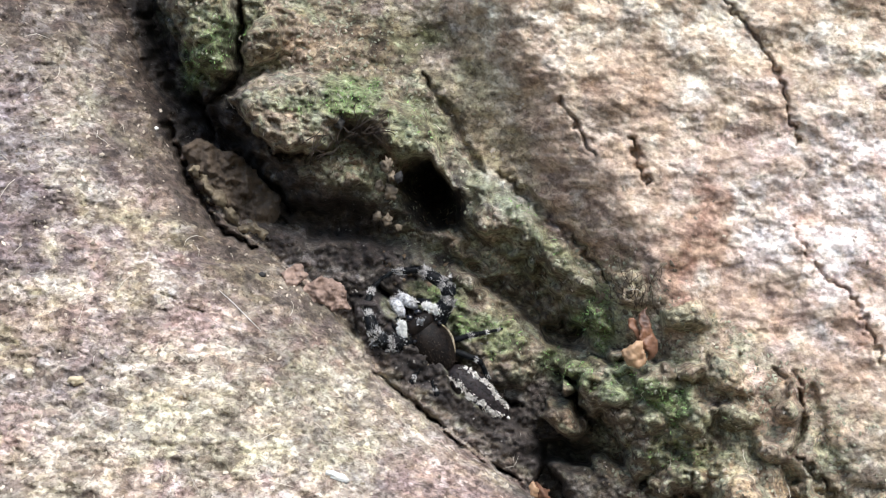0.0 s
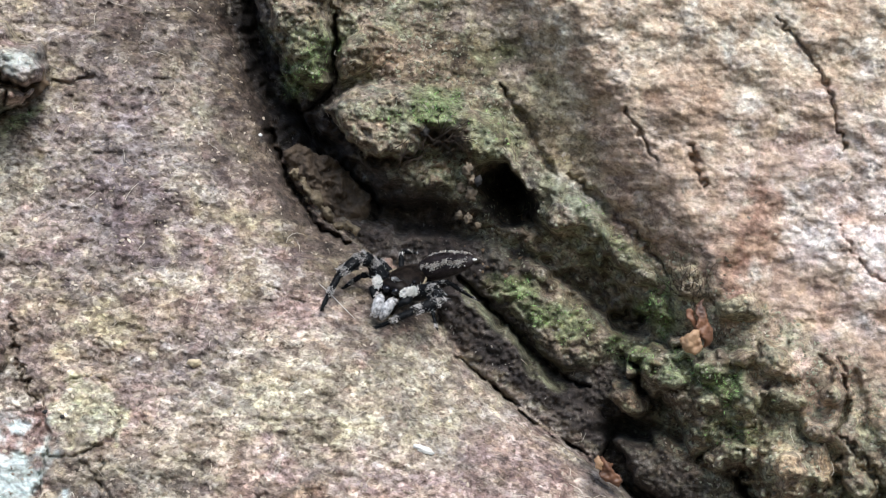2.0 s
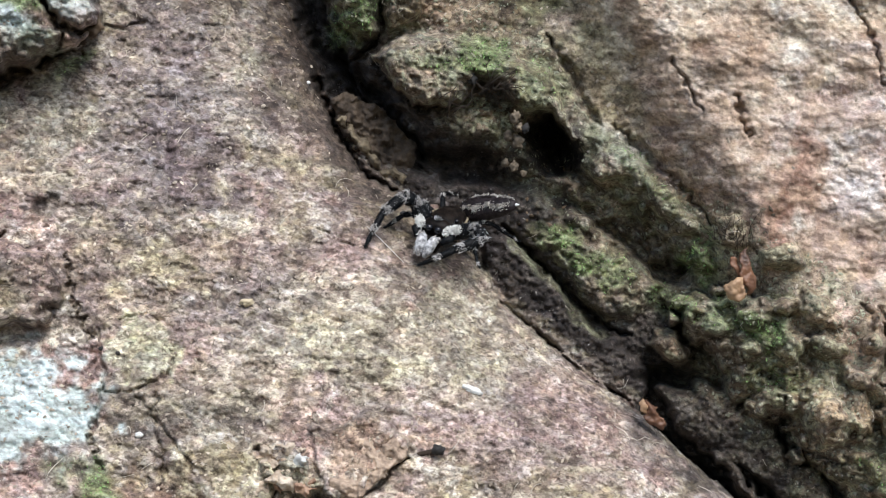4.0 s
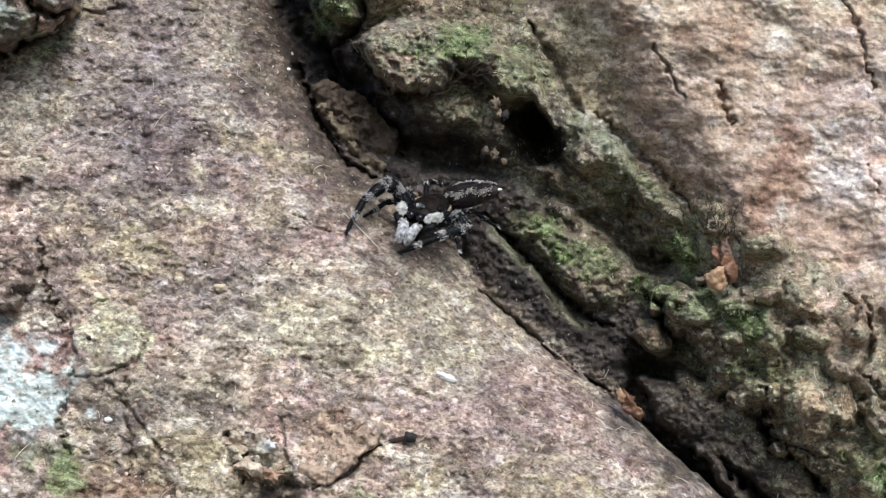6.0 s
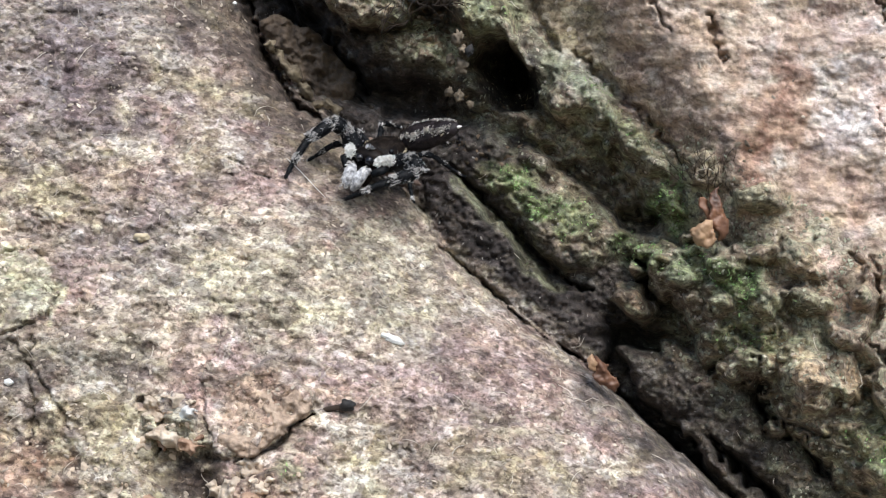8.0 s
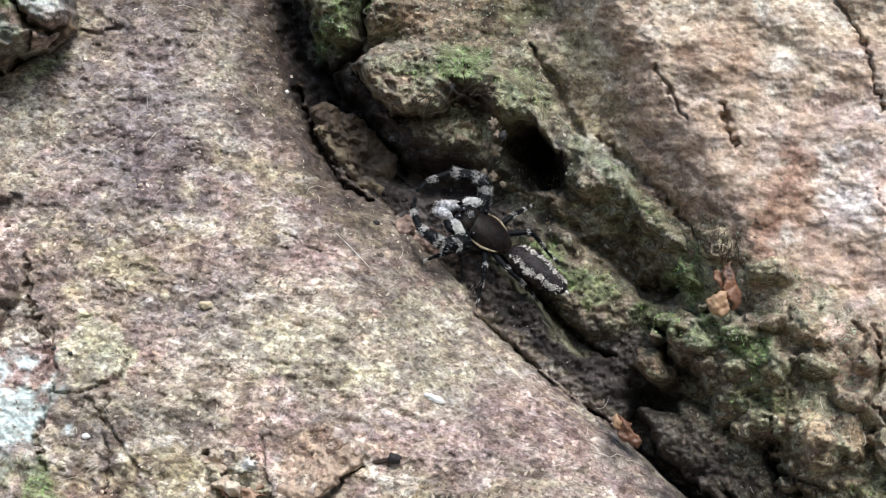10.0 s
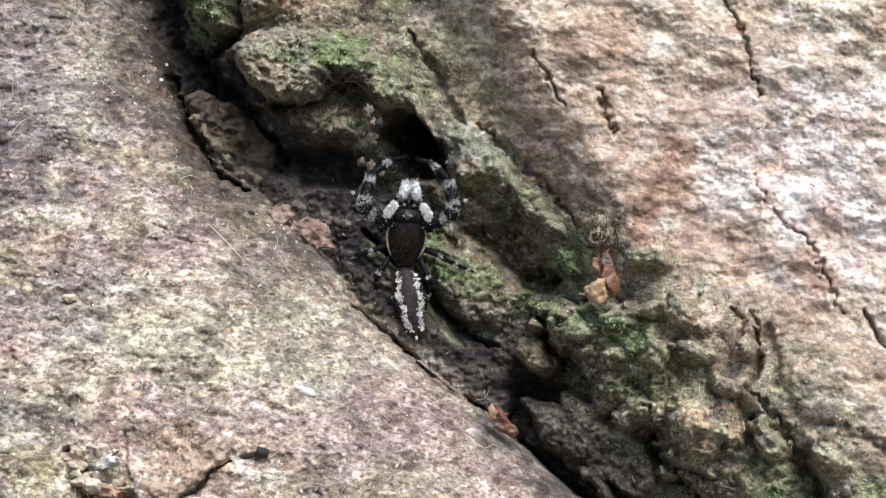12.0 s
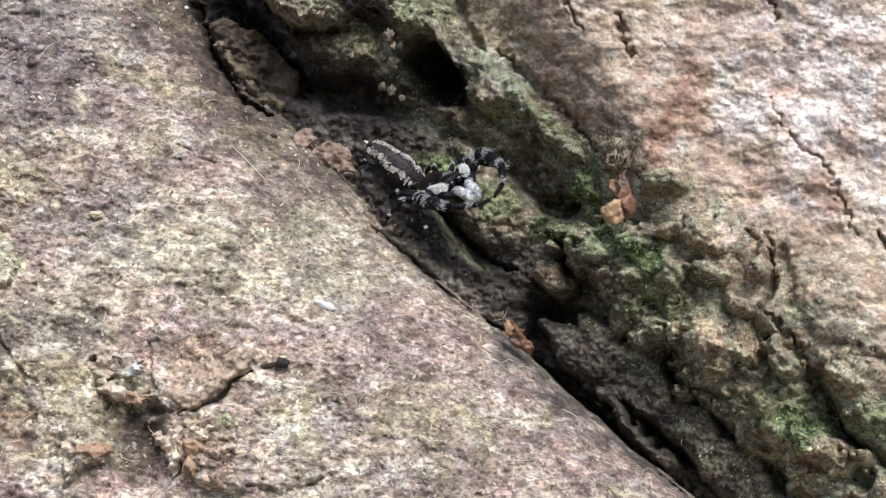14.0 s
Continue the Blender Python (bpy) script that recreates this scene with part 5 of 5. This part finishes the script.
        legs[tag, 4] = leg("hind_leg", spider, [(1.2, s * 1.1, -0.3), (-0.6, s * 2.2, 0.6), (-1.2, s * 2.3, 0.5), (-2.9, s * 2.1, -0.3), (-3.9, s * 2.2, -0.9), (-4.5, s * 2.3, -1.1)], 0.55, 41 + s,
                            [(0.85, 1.1), (2.4, 2.7), (3.7, 4.0)])
    return spider, belly, legs


spider, belly, legs = build_spider()


# ---- what moves ----
# seconds, the waist's place, heading and rise of the head, heading and rise of the abdomen, in degrees
SPIDER = [
    (0, 0.01342, 0.00500, -0.00580, 125, 0, 140, 0, 0),
    (0.5, 0.01157, 0.00450, -0.00491, 121, 19, 144, 0, 0),
    (1, 0.01005, 0.00350, -0.00119, 150, 17, 137, 0, 0),
    (1.5, 0.00742, 0.00300, 0.00149, 180, 25, 170, 0, 0.5),
    (2, 0.00400, 0.00250, 0.00181, -138, 52, -170, 38, 1),
    (2.5, 0.00337, 0.00250, 0.00233, -138, 52, -169, 38, 1),
    (3, 0.00347, 0.00250, 0.00219, -138, 52, -170, 38, 1),
    (4, 0.00351, 0.00250, 0.00231, -138, 52, -175, 38, 1),
    (6.5, 0.00398, 0.00250, 0.00219, -138, 52, -169, 38, 1),
    (7, 0.00409, 0.00250, 0.00180, -138, 52, -165, 38, 1),
    (7.5, 0.00488, 0.00250, 0.00222, -138, 52, -170, 38, 1),
    (8, 0.00384, 0.00250, 0.00242, -138, 52, -169, 38, 1),
    (8.2, 0.00378, 0.00250, 0.00236, -138, 52, -169, 38, 1),
    (9.4, 0.00760, 0.00250, 0.00120, 172, 30, 160, 10, 0.5),
    (10.5, 0.01133, 0.00400, -0.00131, 122, 5, 127, 0, 0),
    (11, 0.01166, 0.00400, -0.00218, 98, 13, 114, 0, 0),
    (11.5, 0.01177, 0.00400, -0.00215, 94, 0, 111, 0, 0),
    (12, 0.01139, 0.00400, -0.00248, 86, 10, 101, 9, 0),
    (12.5, 0.01064, 0.00400, -0.00301, 66, 13, 89, 24, 0),
    (13, 0.01047, 0.00400, -0.00164, 32, 14, 71, 13, 0),
    (13.2, 0.01081, 0.00400, -0.00087, -9, 38, -8, 0, 0.3),
    (13.5, 0.01104, 0.00350, -0.00097, -14, 42, -33, 0, 0.3),
    (14, 0.01125, 0.00350, -0.00201, -9, 54, -37, 0, 0.3),
]
OUT, PERCHED = Vector((0.05, -1.0, 0.3)), Vector((0.2, -0.3, 0.95))


def facing(heading, rise, perch):
    """Axes of a body that heads along the bark (degrees, anticlockwise from +x) and rises towards the open side."""
    h, p = radians(heading), radians(rise)
    ahead = Vector((math.cos(h) * math.cos(p), -math.sin(p), math.sin(h) * math.cos(p)))
    out = OUT.lerp(PERCHED, perch)
    up = (out - ahead * out.dot(ahead)).normalized()
    left = up.cross(ahead)
    return Matrix((ahead, left, up)).transposed()


def motions():
    body, back = [], []
    for t, x, y, z, head, rise, tail, droop, perch in SPIDER:
        turn = facing(head, rise, perch)
        body.append((t, Matrix.Translation((x, y, z)) @ turn.to_4x4()))
        back.append((t, (turn.inverted() @ facing(tail, -droop, 0.45 * perch)).to_4x4()))
    walk(spider, body)
    walk(belly, back)

    def swing(part_of, rows):
        hip = legs[part_of]
        spot = hip.location.copy()
        walk(hip, [(t, Matrix.Translation(spot) @ pose(0, 0, 0, rx, ry, rz)) for t, rx, ry, rz in rows])

    def bend(part_of, perched, rows):
        """Bends a front leg's segments from its first stance towards the perched one, by the share in each row."""
        hip = legs[part_of]
        rest = JOINTS[hip.name]
        goal = [Vector(p) - Vector(perched[0]) for p in perched]
        poses = {seg.name.split(".")[0]: [] for seg in hip.children}
        for t, share in rows:
            now = [Vector((0, 0, 0))]
            for k in range(5):
                way = (rest[k + 1] - rest[k]).lerp(goal[k + 1] - goal[k], share).normalized()
                now.append(now[k] + way * (rest[k + 1] - rest[k]).length)
            for k, name in enumerate(("femur", "patella", "tibia", "metatarsus", "tarsus")):
                turn = (rest[k + 1] - rest[k]).rotation_difference(now[k + 1] - now[k]).to_matrix().to_4x4()
                poses[name].append((t, Matrix.Translation(now[k] * M) @ turn @ Matrix.Translation(-rest[k] * M)))
        for seg in hip.children:
            walk(seg, poses[seg.name.split(".")[0]])

    # the perched spider reaches out with one front leg and tucks the other under its palps
    stance = [(0, 0), (1.0, 0), (1.3, 0.2), (1.6, 0.6), (2.0, 1), (8.2, 1), (8.9, 0.7), (9.6, 0.3), (10.3, 0), (14.0, 0)]
    bend(("right", 1), [(3.9, -1.2, -0.1), (4.13, -2.73, 1.91), (4.86, -3.47, 2.44), (7.27, -4.43, 1.32), (9.26, -4.46, -0.02), (10.49, -4.38, -0.96)], stance)
    bend(("left", 1), [(3.9, 1.2, -0.1), (3.85, 3.47, 1.04), (4.39, 4.2, 0.32), (6.55, 2.51, -0.33), (8.14, 0.95, -1.24), (8.47, -0.29, -2.12)], stance)
    swing(("left", 1), [(0, 0, 0, -14), (1.0, 0, 0, -14), (2.0, 0, 0, 0), (8.2, 0, 0, 0), (10.3, 0, 0, -8), (12.5, 0, 0, -6), (12.9, 0, 0, -10), (14.0, 0, 0, -8)])
    swing(("right", 1), [(0, 0, 0, 14), (1.0, 0, 0, 14), (2.0, 0, 0, 0), (8.2, 0, 0, 0), (10.3, 0, 0, 10), (12.5, 0, 0, 8), (14.0, 0, 0, 10)])
    swing(("left", 2), [(0, 0, 0, 0), (1.2, 0, 0, 8), (2.0, 0, 0, 0), (8.2, 0, 0, 0), (10.3, 0, 0, 5), (12.7, 0, 0, 0), (13.0, 0, 0, 20), (13.4, 0, 0, 0), (14.0, 0, 0, 0)])
    swing(("left", 3), [(0, 0, 0, 0), (1.2, 0, 0, -10), (1.6, 0, 0, 8), (2.0, 0, 0, 0), (8.2, 0, 0, 0), (10.3, 0, 0, 0), (12.7, 0, 0, 0), (13.0, 0, 0, 14), (13.4, 0, 0, 0), (14.0, 0, 0, 0)])
    swing(("right", 3), [(0, 0, 0, 0), (1.2, 0, 0, 10), (1.6, 0, 0, -8), (2.0, 0, 0, 0), (12.7, 0, 0, 0), (13.0, 0, 0, -12), (13.4, 0, 0, 0), (14.0, 0, 0, 0)])


motions()
